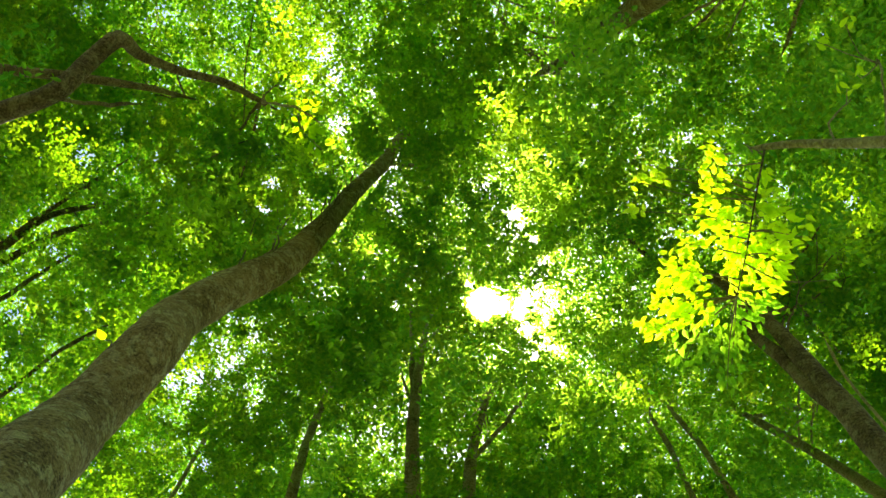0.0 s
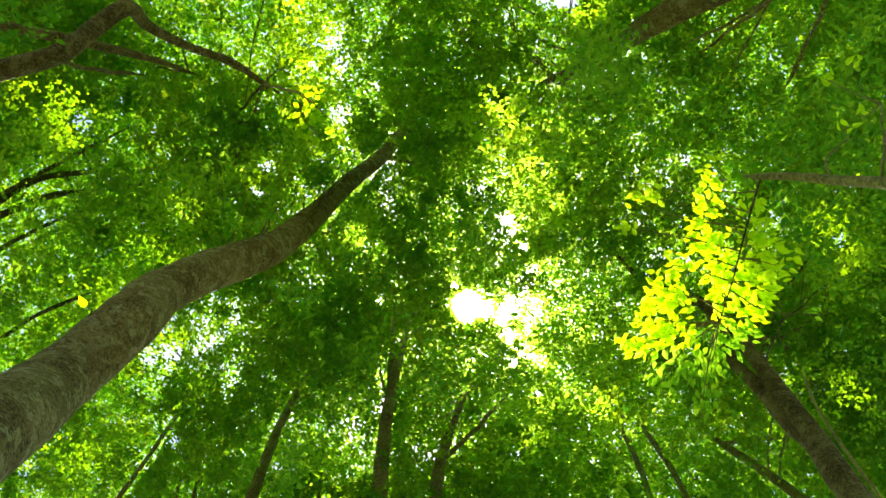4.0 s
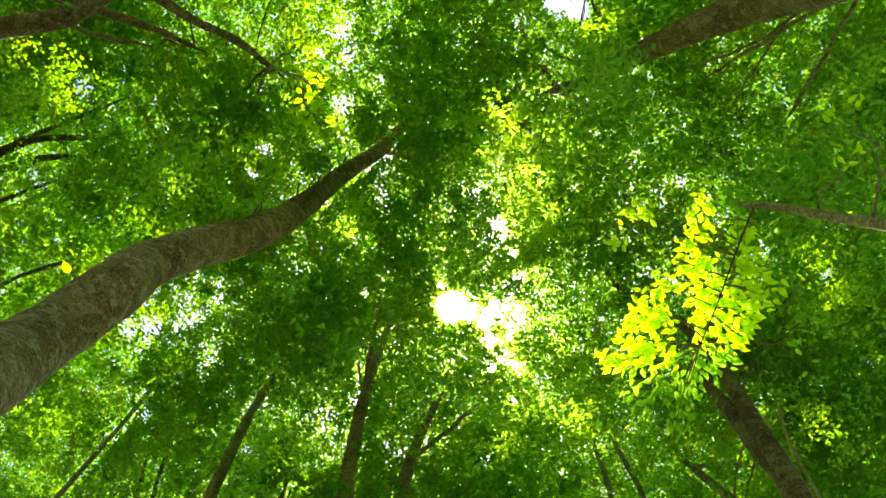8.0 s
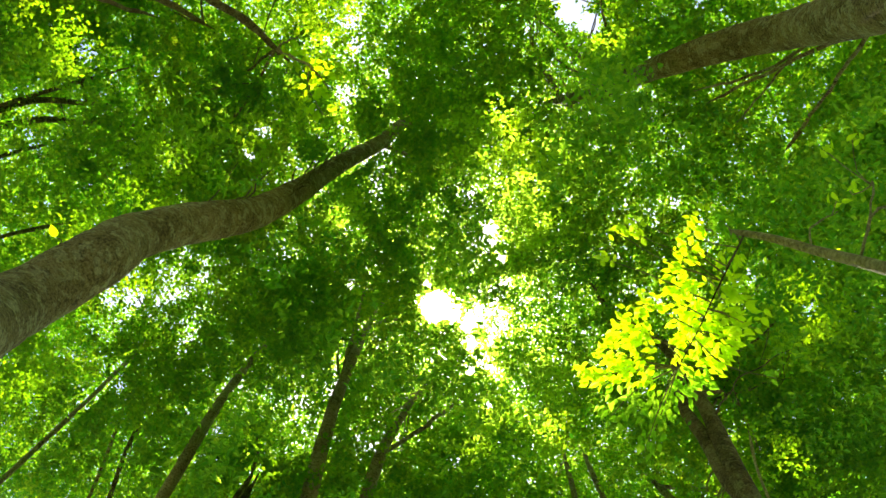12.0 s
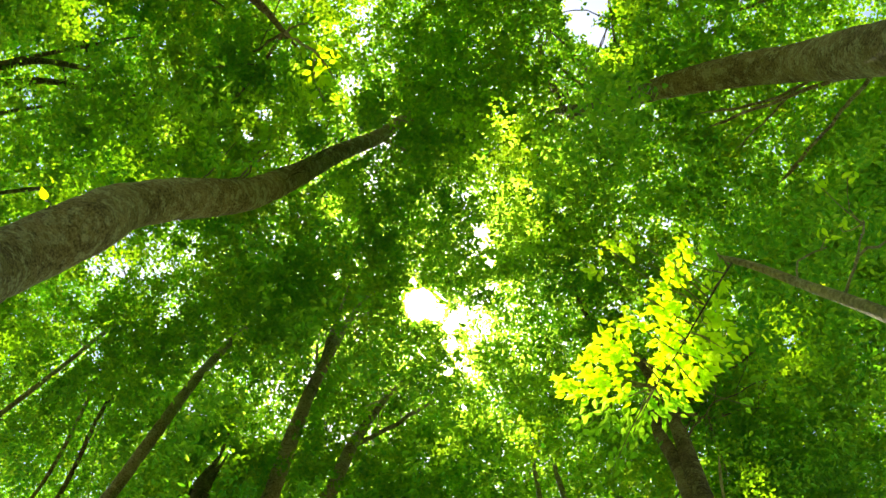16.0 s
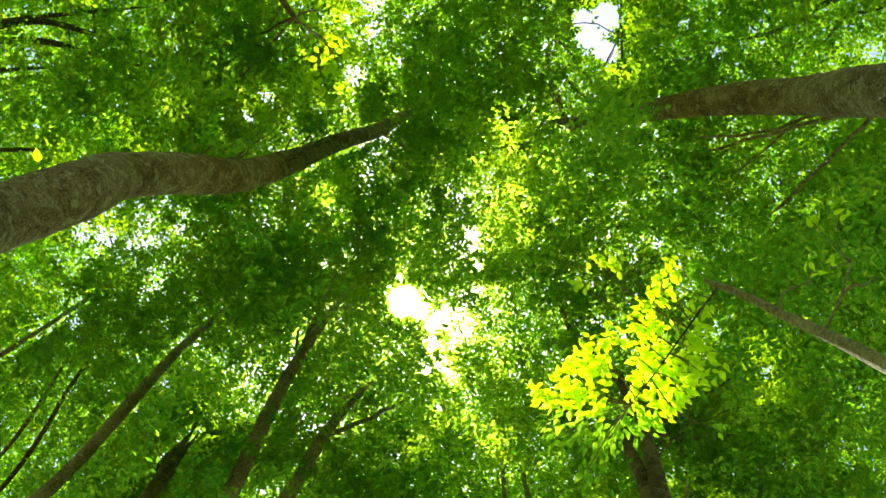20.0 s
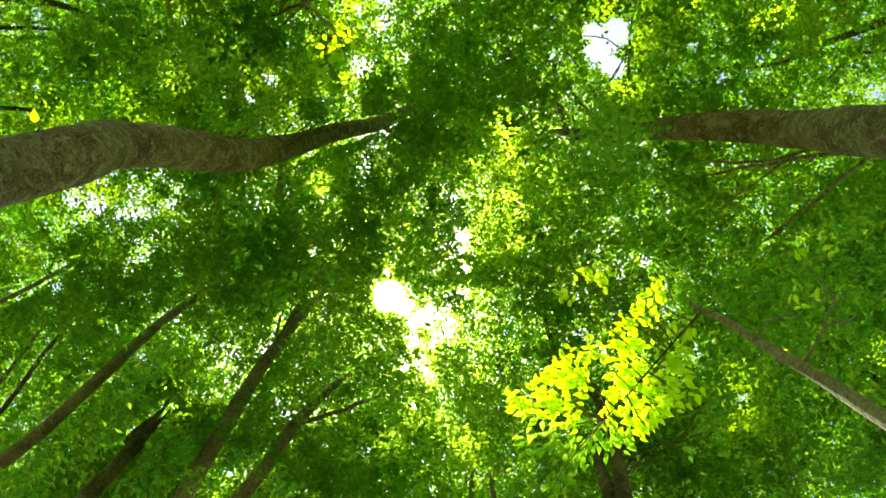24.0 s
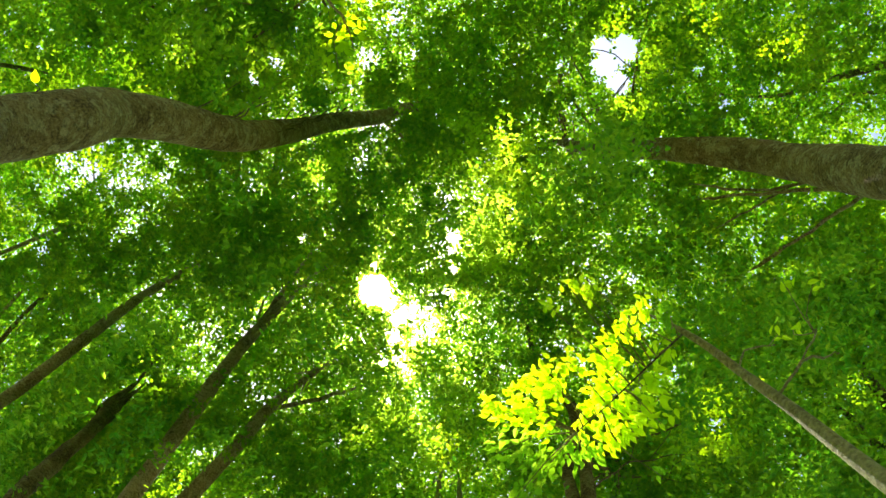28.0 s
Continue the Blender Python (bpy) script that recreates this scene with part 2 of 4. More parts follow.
# ---- the ground ----
def make_ground():
    n = 120
    s = np.linspace(-1, 1, n)
    s = np.sign(s) * (np.abs(s) ** 3 * 1500 + np.abs(s) * 25)
    x, y = np.meshgrid(s, s)
    d = np.hypot(x, y)
    z = (0.10 * np.sin(0.9 * x + 0.4) * np.sin(0.7 * y + 1.1) + 0.05 * np.sin(2.3 * x) * np.sin(2.9 * y)) * np.minimum(1, d / 3)
    i, j = np.meshgrid(np.arange(n - 1), np.arange(n - 1), indexing="ij")
    q = np.stack([i * n + j, i * n + j + 1, (i + 1) * n + j + 1, (i + 1) * n + j], -1).reshape(-1, 4)
    ob = new("ground", mesh_of("ground", np.stack([x, y, z], -1).reshape(-1, 3), q, LITTER, True))
    tagged(ob, "unseen forest floor of brown leaf litter, greened for its bounce light", "ground", kind="structure")


make_ground()

# ---- stems: rows of x, y, z, radius, from the lowest seen point upwards ----
TREES = {}


def grow_tree(name, bark, label, stem, *limbs):
    """Notes a tree: its stem and its limbs, rows of x, y, z and radius from below upwards."""
    TREES[name] = (bark, label, stem, list(limbs))


grow_tree("leaning_beech", BARK, "stout grey beech trunk leaning and bending overhead, lichen mottled",
          [(-2.0, 1.56, 5.13, 0.21), (-2.14, 1.61, 6.16, 0.203), (-2.0, 1.43, 6.54, 0.195), (-2.01, 1.34, 7.3, 0.178), (-1.82, 1.26, 7.88, 0.168), (-1.57, 1.2, 8.63, 0.155), (-1.4, 1.03, 9.9, 0.133), (-1.17, 0.68, 11.37, 0.108), (-0.82, 0.3, 12.24, 0.098), (-0.72, 0.1, 12.65, 0.082), (-0.64, -0.03, 13.1, 0.06)],
          [(-0.8, 0.36, 12.1, 0.04), (-0.62, 0.39, 12.4, 0.034), (-0.46, 0.42, 12.6, 0.022)])
grow_tree("straight_beech", BARK, "straight grey beech trunk partly hidden by green leaves",
          [(2.38, -1.54, 7.22, 0.172), (2.35, -1.54, 8.1, 0.155), (2.14, -1.44, 8.77, 0.142), (1.87, -1.26, 9.43, 0.125), (1.81, -1.21, 10.23, 0.11), (1.54, -0.95, 11.2, 0.085), (1.29, -0.85, 12.21, 0.06)],
          [(2.63, -1.53, 7.57, 0.018), (2.26, -1.09, 8.39, 0.013), (2.21, -0.97, 8.86, 0.009)],
          [(2.5, -1.5, 7.7, 0.014), (2.32, -1.2, 8.3, 0.011), (2.05, -1.02, 8.75, 0.007)],
          [(2.42, -1.35, 7.95, 0.01), (2.42, -1.05, 8.35, 0.008), (2.44, -0.86, 8.7, 0.005)],
          [(2.68, -1.59, 7.34, 0.018), (3.12, -1.25, 8.78, 0.014), (3.41, -0.84, 9.9, 0.01)])
grow_tree("forked_beech", BARK_BRIGHTENED, "slender beech with a forked trunk against the sun",
          [(-0.37, 4.37, 9.5, 0.093), (-0.41, 3.85, 10.1, 0.087), (-0.43, 3.49, 10.6, 0.079), (-0.42, 3.23, 11.1, 0.069), (-0.38, 2.9, 11.4, 0.057), (-0.34, 2.69, 11.9, 0.045), (-0.24, 2.49, 12.7, 0.03)],
          [(-0.43, 3.26, 11.05, 0.044), (-0.47, 2.99, 11.4, 0.039), (-0.5, 2.75, 12.0, 0.034), (-0.57, 2.39, 12.9, 0.021)],
          [(-0.34, 2.72, 11.8, 0.03), (-0.1, 2.63, 12.2, 0.024), (0.17, 2.68, 12.6, 0.014)],
          [(-0.44, 3.27, 11.0, 0.025), (-0.53, 3.17, 11.15, 0.02), (-0.6, 3.02, 11.4, 0.011)])
grow_tree("slim_beech", BARK_BRIGHTENED, "slim brown leaning tree trunk vanishing into the foliage",
          [(-2.15, 5.29, 10.27, 0.077), (-1.97, 4.53, 10.72, 0.072), (-1.89, 4.05, 11.57, 0.061), (-1.59, 3.32, 12.55, 0.038)])
grow_tree("thin_pole", BARK_BRIGHTENED, "thin pole-like young tree leaning inwards",
          [(-3.89, 5.25, 10.22, 0.033), (-3.86, 5.13, 10.86, 0.034), (-3.57, 4.56, 11.62, 0.03), (-3.33, 4.0, 12.54, 0.024)])
# darker bark here: the shade on this trunk is put into its colour
grow_tree("twin_beech", BARK_DARK, "twin-stemmed beech trunk with a heavy side limb",
          [(2.9, 2.06, 6.79, 0.098), (2.9, 1.96, 7.21, 0.093), (2.9, 1.87, 7.67, 0.086), (2.92, 1.75, 8.28, 0.068), (2.94, 1.68, 8.84, 0.056)],
          [(2.88, 2.01, 6.95, 0.059), (2.85, 1.97, 7.46, 0.064), (2.87, 1.89, 8.21, 0.063), (2.86, 1.84, 8.83, 0.061), (2.81, 1.49, 9.58, 0.06), (2.45, 1.45, 10.41, 0.049), (2.16, 1.21, 11.46, 0.037)])
# paler bark puts the sunlight on this thin stem into its colour
grow_tree("pale_sapling", BARK_THIN, "thin pale olive sapling in front of a twin-stemmed beech",
          [(2.82, 1.89, 6.29, 0.011), (2.81, 1.78, 6.7, 0.011), (2.85, 1.7, 7.12, 0.01), (2.94, 1.61, 7.56, 0.008)])
grow_tree("crooked_tree", BARK_DARK, "crooked brown tree with a sharp elbow bend",
          [(-3.33, -0.17, 7.51, 0.08), (-2.93, -0.33, 7.56, 0.076), (-2.78, -0.57, 7.81, 0.07), (-2.61, -0.76, 7.99, 0.065), (-2.57, -0.67, 8.24, 0.049), (-2.32, -0.55, 8.52, 0.039), (-2.01, -0.47, 8.8, 0.033), (-1.78, -0.32, 9.15, 0.024)],
          [(-3.17, -0.3, 7.95, 0.018), (-3.04, -0.27, 8.25, 0.017), (-2.94, -0.29, 9.02, 0.011)])
grow_tree("side_tree", BARK_DARK, "thin straight stem crossing behind a crooked tree",
          [(-3.74, -0.55, 8.32, 0.045), (-3.25, -0.5, 8.53, 0.044), (-2.77, -0.43, 9.07, 0.029), (-2.64, -0.38, 9.63, 0.017)])
grow_tree("two_limbs", BARK_DARK, "dark tree with several spreading limbs",
          [(-5.28, 1.32, 10.8, 0.0476), (-4.88, 0.99, 11.08, 0.0392), (-4.49, 0.88, 11.7, 0.0287)],
          [(-5.28, 1.49, 10.77, 0.0476), (-4.81, 1.2, 11.17, 0.0406), (-4.44, 1.11, 11.63, 0.0329), (-4.01, 1.02, 12.04, 0.0231)],
          [(-5.5, 1.45, 8.3, 0.039), (-5.1, 1.85, 10.4, 0.0296), (-5.04, 1.7, 11.02, 0.025), (-4.82, 1.51, 11.53, 0.0187)],
          [(-5.3, 1.3, 10.75, 0.0351), (-5.09, 1.12, 10.85, 0.0281), (-4.6, 0.77, 11.0, 0.0234), (-4.04, 0.36, 11.3, 0.0156)],
          [(-5.6, 1.6, 7.6, 0.039), (-5.14, 2.96, 10.33, 0.0265), (-4.73, 2.61, 10.69, 0.0234), (-4.53, 2.49, 11.83, 0.0156)])
grow_tree("bearer", BARK_THIN, "young olive-barked tree bearing a sunlit yellow-green spray",
          [(1.555, 0.015, 3.5, 0.029), (1.543, 0.018, 3.8, 0.027), (1.503, 0.019, 4.16, 0.0235), (1.427, 0.03, 4.48, 0.019), (1.356, 0.032, 4.66, 0.0165), (1.29, 0.046, 4.8, 0.014), (1.25, 0.06, 4.87, 0.011)],
          [(1.485, 0.02, 4.24, 0.006), (1.5, -0.1, 4.3, 0.005), (1.56, -0.17, 4.38, 0.005), (1.67, -0.24, 4.48, 0.003)],
          [(1.5, -0.1, 4.3, 0.004), (1.56, -0.2, 4.45, 0.004), (1.62, -0.27, 4.6, 0.003)],
          [(1.427, 0.03, 4.48, 0.005), (1.45, -0.05, 4.6, 0.004), (1.55, -0.12, 4.68, 0.003)])
grow_tree("far_trunk", BARK_BRIGHTENED, "brown trunk leaning in under dense shade",
          [(4.53, 3.74, 9.57, 0.07), (4.36, 3.73, 10.51, 0.059), (4.01, 3.71, 11.71, 0.044)],
          [(4.25, 3.71, 10.77, 0.016), (4.32, 3.47, 11.04, 0.014), (4.56, 3.19, 11.56, 0.009)],
          [(4.39, 3.79, 10.76, 0.016), (4.5, 3.5, 11.04, 0.014), (4.78, 3.27, 11.55, 0.009)])
grow_tree("far_pole", BARK_BRIGHTENED, "thin brown trunk among shaded leaves",
          [(3.09, 3.88, 9.87, 0.04), (3.06, 3.73, 10.69, 0.038), (2.94, 3.6, 11.61, 0.026)])
grow_tree("far_pole_pair", BARK_BRIGHTENED, "thin brown trunk beside a twin of the same size",
          [(2.72, 3.98, 10.05, 0.036), (2.75, 3.82, 11.29, 0.034), (2.72, 3.74, 11.9, 0.025)])
grow_tree("snag", BARK_DARK, "broken dark snag with a splintered top",
          [(-1.12, 4.85, 8.9, 0.083), (-1.15, 4.8, 9.9, 0.079), (-1.2, 4.82, 10.4, 0.076)],
          [(-1.2, 4.8, 10.35, 0.02), (-1.2, 4.7, 10.9, 0.018), (-1.32, 4.66, 11.7, 0.022), (-1.41, 4.67, 12.0, 0.013)])
grow_tree("fork_low", BARK_BRIGHTENED, "leaning beech forking low into two limbs",
          [(0.14, 4.69, 9.67, 0.091), (0.22, 4.12, 10.05, 0.078), (0.26, 3.77, 10.47, 0.068), (0.42, 3.38, 10.96, 0.038), (0.59, 3.29, 11.78, 0.024)],
          [(0.31, 3.84, 10.7, 0.036), (0.58, 3.68, 11.02, 0.028), (1.02, 3.41, 11.73, 0.019)])
grow_tree("edge_tree", BARK_DARK, "dark branch-like stem at the edge of the clearing",
          [(3.47, -3.68, 10.99, 0.049), (3.42, -3.56, 11.53, 0.045), (3.38, -3.44, 12.06, 0.036), (3.26, -3.21, 12.33, 0.03), (3.06, -3.04, 13.04, 0.02), (2.77, -2.94, 14.0, 0.013)],
          [(3.57, -3.73, 10.59, 0.045), (4.07, -3.83, 11.98, 0.029), (3.94, -3.7, 12.33, 0.022), (3.98, -3.47, 12.66, 0.015)],
          [(3.3, -3.34, 11.87, 0.021), (3.37, -3.15, 11.88, 0.018), (3.43, -2.96, 12.05, 0.011)])
grow_tree("shade_tree", BARK_DARK, "dark leaning stem in the deep shade of the understory",
          [(6.03, -0.72, 10.84, 0.075), (5.88, -0.83, 11.12, 0.052), (5.89, -1.16, 11.88, 0.03)],
          [(6.13, -0.72, 10.04, 0.06), (6.48, -0.22, 11.0, 0.049), (6.16, -0.3, 11.3, 0.04), (6.1, -0.28, 11.76, 0.022)])
grow_tree("whip", BARK_DARK, "thin dark young stem among the low leaves",
          [(-2.77, 5.37, 10.7, 0.028), (-2.78, 4.84, 10.95, 0.025), (-2.85, 4.64, 11.55, 0.018)])
grow_tree("pale_whip", BARK, "thin pale young stem beside a darker one",
          [(-2.94, 5.19, 10.58, 0.022), (-2.92, 4.75, 10.73, 0.021), (-3.07, 4.57, 11.36, 0.015)])
STEM_LINES = []  # every stem and named limb with how clear of leaves the eye's line to it is kept
BARE = {"leaning_beech": 2.0, "straight_beech": 1.0, "bearer": 1.0, "crooked_tree": 0.95, "twin_beech": 0.9, "thin_pole": 1.0, "slim_beech": 1.0, "snag": 1.0, "forked_beech": 0.88, "fork_low": 0.85, "two_limbs": 0.72, "far_trunk": 0.9}
# sunlit twigs at the end of the crooked tree, leaves between them and the eye cleared
LIT_TWIGS = [[(-1.78, -0.32, 9.15, 0.02), (-1.55, -0.28, 8.95, 0.014), (-1.33, -0.22, 8.85, 0.01), (-1.15, -0.09, 8.85, 0.005)],
             [(-1.76, -0.32, 9.12, 0.014), (-1.65, -0.4, 8.9, 0.01), (-1.54, -0.46, 8.85, 0.005)],
             [(-1.4, -0.24, 8.88, 0.008), (-1.33, -0.05, 8.85, 0.006), (-1.15, 0.14, 8.85, 0.004)]]
STEM_LINES += [([(x, y, z, 0.07) for x, y, z, _ in line[1:]], 1.0) for line in LIT_TWIGS]
TREE_OB, TREE_TOP = {}, {}
for count, (key, (bark, label, stem, limbs)) in enumerate(TREES.items()):
    line = grown(stem)
    if key != "snag":
        line = tapered(line)
    else:
        x, y, z, r = line[-1]
        line = line + [(x, y, z + 0.05, r * 0.85), (x + 0.01, y, z + 0.1, r * 0.4)]
    base = (line[0][0], line[0][1], 0.0)
    tree = thing("tree" if stem[0][3] > 0.045 else "sapling", base, label, "tree")
    part("trunk", tube_mesh("trunk", [line], bark, base, sides=28 if stem[0][3] > 0.1 else 16, rough=0.11 if key == "snag" else 0.03, step=0.07, seed=count), tree)
    STEM_LINES.append(([p for p in line[:-2] if p[2] > 4.5] if key != "snag" else stem + [(-1.22, 4.82, 11.3, 0.05)], BARE.get(key, 0.66)))
    for k, limb in enumerate(limbs):
        part("limb", tube_mesh("limb", [tapered(limb)], bark, base, sides=12, rough=0.05, step=0.08, seed=count * 10 + k, crook=0.0 if limb[0][3] > 0.05 else 0.025), tree)
        STEM_LINES.append((limb[:3] if key == "twin_beech" else limb, 0.5 if key == "snag" else BARE.get(key, 0.66)))
    TREE_OB[key], TREE_TOP[key] = tree, stem[-1][:3]


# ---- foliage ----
# gaps in the canopy, placed to fit the camera's view: horizontal run per metre of height (x, y) above the eye, and the
# gap's half width
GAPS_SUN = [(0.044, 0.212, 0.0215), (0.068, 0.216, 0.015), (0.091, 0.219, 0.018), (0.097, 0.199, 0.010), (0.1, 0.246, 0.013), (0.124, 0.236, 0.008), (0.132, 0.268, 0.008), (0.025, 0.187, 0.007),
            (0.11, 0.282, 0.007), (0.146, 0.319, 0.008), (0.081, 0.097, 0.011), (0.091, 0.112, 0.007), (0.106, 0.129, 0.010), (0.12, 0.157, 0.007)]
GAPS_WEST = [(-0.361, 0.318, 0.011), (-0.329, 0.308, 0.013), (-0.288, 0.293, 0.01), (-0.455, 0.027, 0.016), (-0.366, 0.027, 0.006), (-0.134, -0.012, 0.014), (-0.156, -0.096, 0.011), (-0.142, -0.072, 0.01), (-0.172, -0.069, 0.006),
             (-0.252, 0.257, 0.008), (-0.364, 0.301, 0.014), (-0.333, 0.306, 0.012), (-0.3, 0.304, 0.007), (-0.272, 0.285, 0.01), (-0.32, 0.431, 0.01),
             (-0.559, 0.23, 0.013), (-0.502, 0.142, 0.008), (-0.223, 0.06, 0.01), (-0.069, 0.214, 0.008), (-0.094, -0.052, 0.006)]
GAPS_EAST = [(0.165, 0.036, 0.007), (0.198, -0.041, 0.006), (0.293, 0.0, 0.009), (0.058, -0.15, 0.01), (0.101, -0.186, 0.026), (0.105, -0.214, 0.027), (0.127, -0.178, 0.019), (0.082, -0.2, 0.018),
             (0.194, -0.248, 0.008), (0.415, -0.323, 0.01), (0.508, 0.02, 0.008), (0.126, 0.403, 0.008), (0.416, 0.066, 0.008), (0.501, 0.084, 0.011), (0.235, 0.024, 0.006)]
# thick and thin places of the canopy, set to fit the camera's view: x, y, half width (as above), more or less foliage
THICK_WEST = [(0.0, 0.05, 0.07, 0.2), (-0.08, 0.05, 0.05, 0.5), (0.13, 0.12, 0.06, 0.3), (-0.01, 0.14, 0.06, 0.2), (-0.17, 0.27, 0.08, 0.5), (-0.1, 0.19, 0.06, 0.2), (-0.35, 0.04, 0.08, 0.8), (0.14, -0.06, 0.08, 0.4), (0.47, 0.22, 0.08, 0.7), (0.3, 0.38, 0.07, 0.3), (0.03, 0.29, 0.06, 0.8), (0.21, 0.23, 0.06, 0.3), (0.5, -0.06, 0.07, 0.6), (-0.51, -0.12, 0.09, 1.2), (-0.41, -0.06, 0.09, 0.7)]
THICK_EAST = [(-0.26, 0.13, 0.05, 0.3), (-0.07, 0.4, 0.06, 0.4), (0.26, -0.29, 0.06, 0.3), (0.51, 0.05, 0.06, 0.5), (-0.16, 0.63, 0.1, 1.8), (0.37, 0.41, 0.1, 0.4), (0.52, 0.38, 0.08, 0.3), (-0.2, 0.44, 0.08, 0.6), (0.62, -0.2, 0.08, 0.6), (0.2, 0.45, 0.07, 0.5), (-0.15, 0.49, 0.07, 0.9), (-0.27, 0.53, 0.05, 0.6), (0.02, 0.5, 0.06, 0.5), (0.56, -0.1, 0.09, 1.2), (0.64, 0.04, 0.1, 1.5)]
THICK = THICK_WEST + THICK_EAST + [(0.0, 0.42, 0.15, 0.6), (-0.22, 0.45, 0.13, 0.6), (0.27, 0.42, 0.13, 0.6), (0.5, 0.2, 0.12, 0.5), (-0.45, 0.0, 0.12, 0.5), (-0.05, 0.38, 0.07, 0.5), (0.03, 0.42, 0.06, 0.4), (-0.02, 0.48, 0.07, 0.5), (-0.28, 0.6, 0.08, 0.7), (0.1, 0.5, 0.12, 0.8), (-0.12, 0.55, 0.12, 0.7), (-0.4, 0.45, 0.1, 0.7), (0.4, 0.45, 0.1, 0.3)]
THIN = [(-0.34, 0.28, 0.05, -0.6), (-0.29, 0.25, 0.05, -0.6), (-0.18, -0.08, 0.05, -0.8), (-0.47, -0.01, 0.06, -0.5), (-0.34, 0.29, 0.04, -0.6), (-0.53, 0.23, 0.06, -0.5),
        (-0.33, 0.41, 0.06, -0.4), (-0.21, 0.07, 0.04, -0.5), (0.49, 0.08, 0.04, -0.5), (-0.39, 0.17, 0.04, -0.5), (0.44, 0.3, 0.04, -0.4),
        (0.05, -0.05, 0.03, -0.4), (0.12, -0.25, 0.04, -0.5)]


def chinks(count, seed):
    """Small ragged openings cut as cones from the eye, a few together, more of them where the boughs thin out."""
    rng, rows = np.random.default_rng(seed), []
    while len(rows) < count * 4:
        a, r = rng.uniform(0, 6.283), 0.74 * math.sqrt(rng.uniform(0, 1))
        u, v = r * math.cos(a), r * math.sin(a)
        thin = sum(max(0.0, -k) * math.exp(-((u - x) ** 2 + (v - y) ** 2) / (4 * w * w)) for x, y, w, k in THIN)
        if rng.uniform(0, 1) > 0.35 + thin:
            continue
        size = rng.uniform(0.006, 0.018)
        rows += [(u + rng.normal(0, size), v + rng.normal(0, size), rng.uniform(0.002, 0.006)) for _ in range(4)]
    return rows


CHINKS = chinks(40, 19)


# places of the lower boughs opened to the sun, chosen to fit the camera's view: x, y, half width in metres, all 7 m
# over the eye
FLECKS_A = [
    (-1.3, -0.1, 0.2), (-1.42, -1.0, 0.19), (-1.13, -0.86, 0.2), (-1.33, -0.6, 0.2), (-1.27, -0.34, 0.12), (-1.08, 0.12, 0.14), (-3.64, -0.02, 0.17),
    (-3.35, 0.02, 0.19), (-3.26, 0.29, 0.16), (0.81, 0.29, 0.17), (0.72, 0.51, 0.17), (0.94, 0.46, 0.15), (0.54, -0.1, 0.14), (1.08, 2.28, 0.15),
    (1.25, 2.1, 0.14), (1.61, 2.25, 0.16), (3.81, 1.93, 0.19), (3.41, 0.54, 0.17), (3.57, 0.76, 0.16), (-2.62, 1.25, 0.16),
    (-2.4, 1.32, 0.11), (-2.35, 2.03, 0.14), (-1.56, 0.52, 0.15), (-2.3, 0.82, 0.12), (-0.77, 0.94, 0.12), (0.34, -0.36, 0.14),
    (-3.49, 3.02, 0.2), (-3.09, 3.26, 0.17), (0.98, 2.66, 0.15), (-0.81, 3.32, 0.15)]
FLECKS_B = [
    (-3.02, 1.62, 0.16), (-2.26, 0.83, 0.14), (1.07, -1.16, 0.16), (0.98, -1.54, 0.14), (0.56, -1.6, 0.15), (0.72, 0.57, 0.17),
    (0.67, 0.26, 0.16), (0.39, 0.07, 0.11), (1.05, -2.09, 0.19), (1.79, -2.4, 0.16), (3.4, 0.46, 0.17), (-0.29, 4.31, 0.21), (0.03, 4.03, 0.16),
    (4.26, -0.41, 0.14), (-2.87, 1.84, 0.14), (1.41, 1.53, 0.16)]
FLECKS = [(x, y, 7.0, w) for x, y, w in FLECKS_A + FLECKS_B]
FLECKS += [(1.53, 0.02, 2.45, 0.12), (-1.61, 0.92, 3.6, 0.12), (1.05, 0.16, 3.2, 0.165), (1.1, 0.42, 3.2, 0.185), (0.9, 0.69, 3.2, 0.175), (1.26, 0.52, 3.2, 0.13), (0.8, 0.18, 3.2, 0.08)]


def thickness(u, v, blobs):
    d = np.ones_like(u)
    for x, y, w, a in blobs:
        d += a * np.exp(-((u - x) ** 2 + (v - y) ** 2) / (w * w))
    return d


def wavy(u, v, seed):
    """Soft random field of about -1 to 1, for the clumping of the sprays."""
    rng = np.random.default_rng(seed)
    s = np.zeros_like(u)
    for f in (10, 16, 26, 42, 70):
        for _ in range(4):
            a = rng.uniform(0, 6.28)
            s += np.sin(f * (u * math.cos(a) + v * math.sin(a)) + rng.uniform(0, 6.28)) / 4
    return s / 1.6


def sprays(count, low, high, reach, seed, blobs, clump=0.6):
    """Places of leaf sprays between two heights over the eye, gathered in clumps."""
    rng = np.random.default_rng(seed)
    n = count * 7
    a, r = rng.uniform(0, 6.283, n), reach * np.sqrt(rng.uniform(0, 1, n))
    u, v = r * np.cos(a), r * np.sin(a)
    w = np.clip(thickness(u, v, blobs), 0.12, 2.2) * np.clip(np.exp(clump * wavy(u, v, seed + 5)), 0.03, 2.3)
    keep = rng.uniform(0, 4.0, n) < w
    u, v = u[keep][:count], v[keep][:count]
    h = rng.uniform(low, high, len(u))
    return np.stack([u * h, v * h, h + EYE], 1)


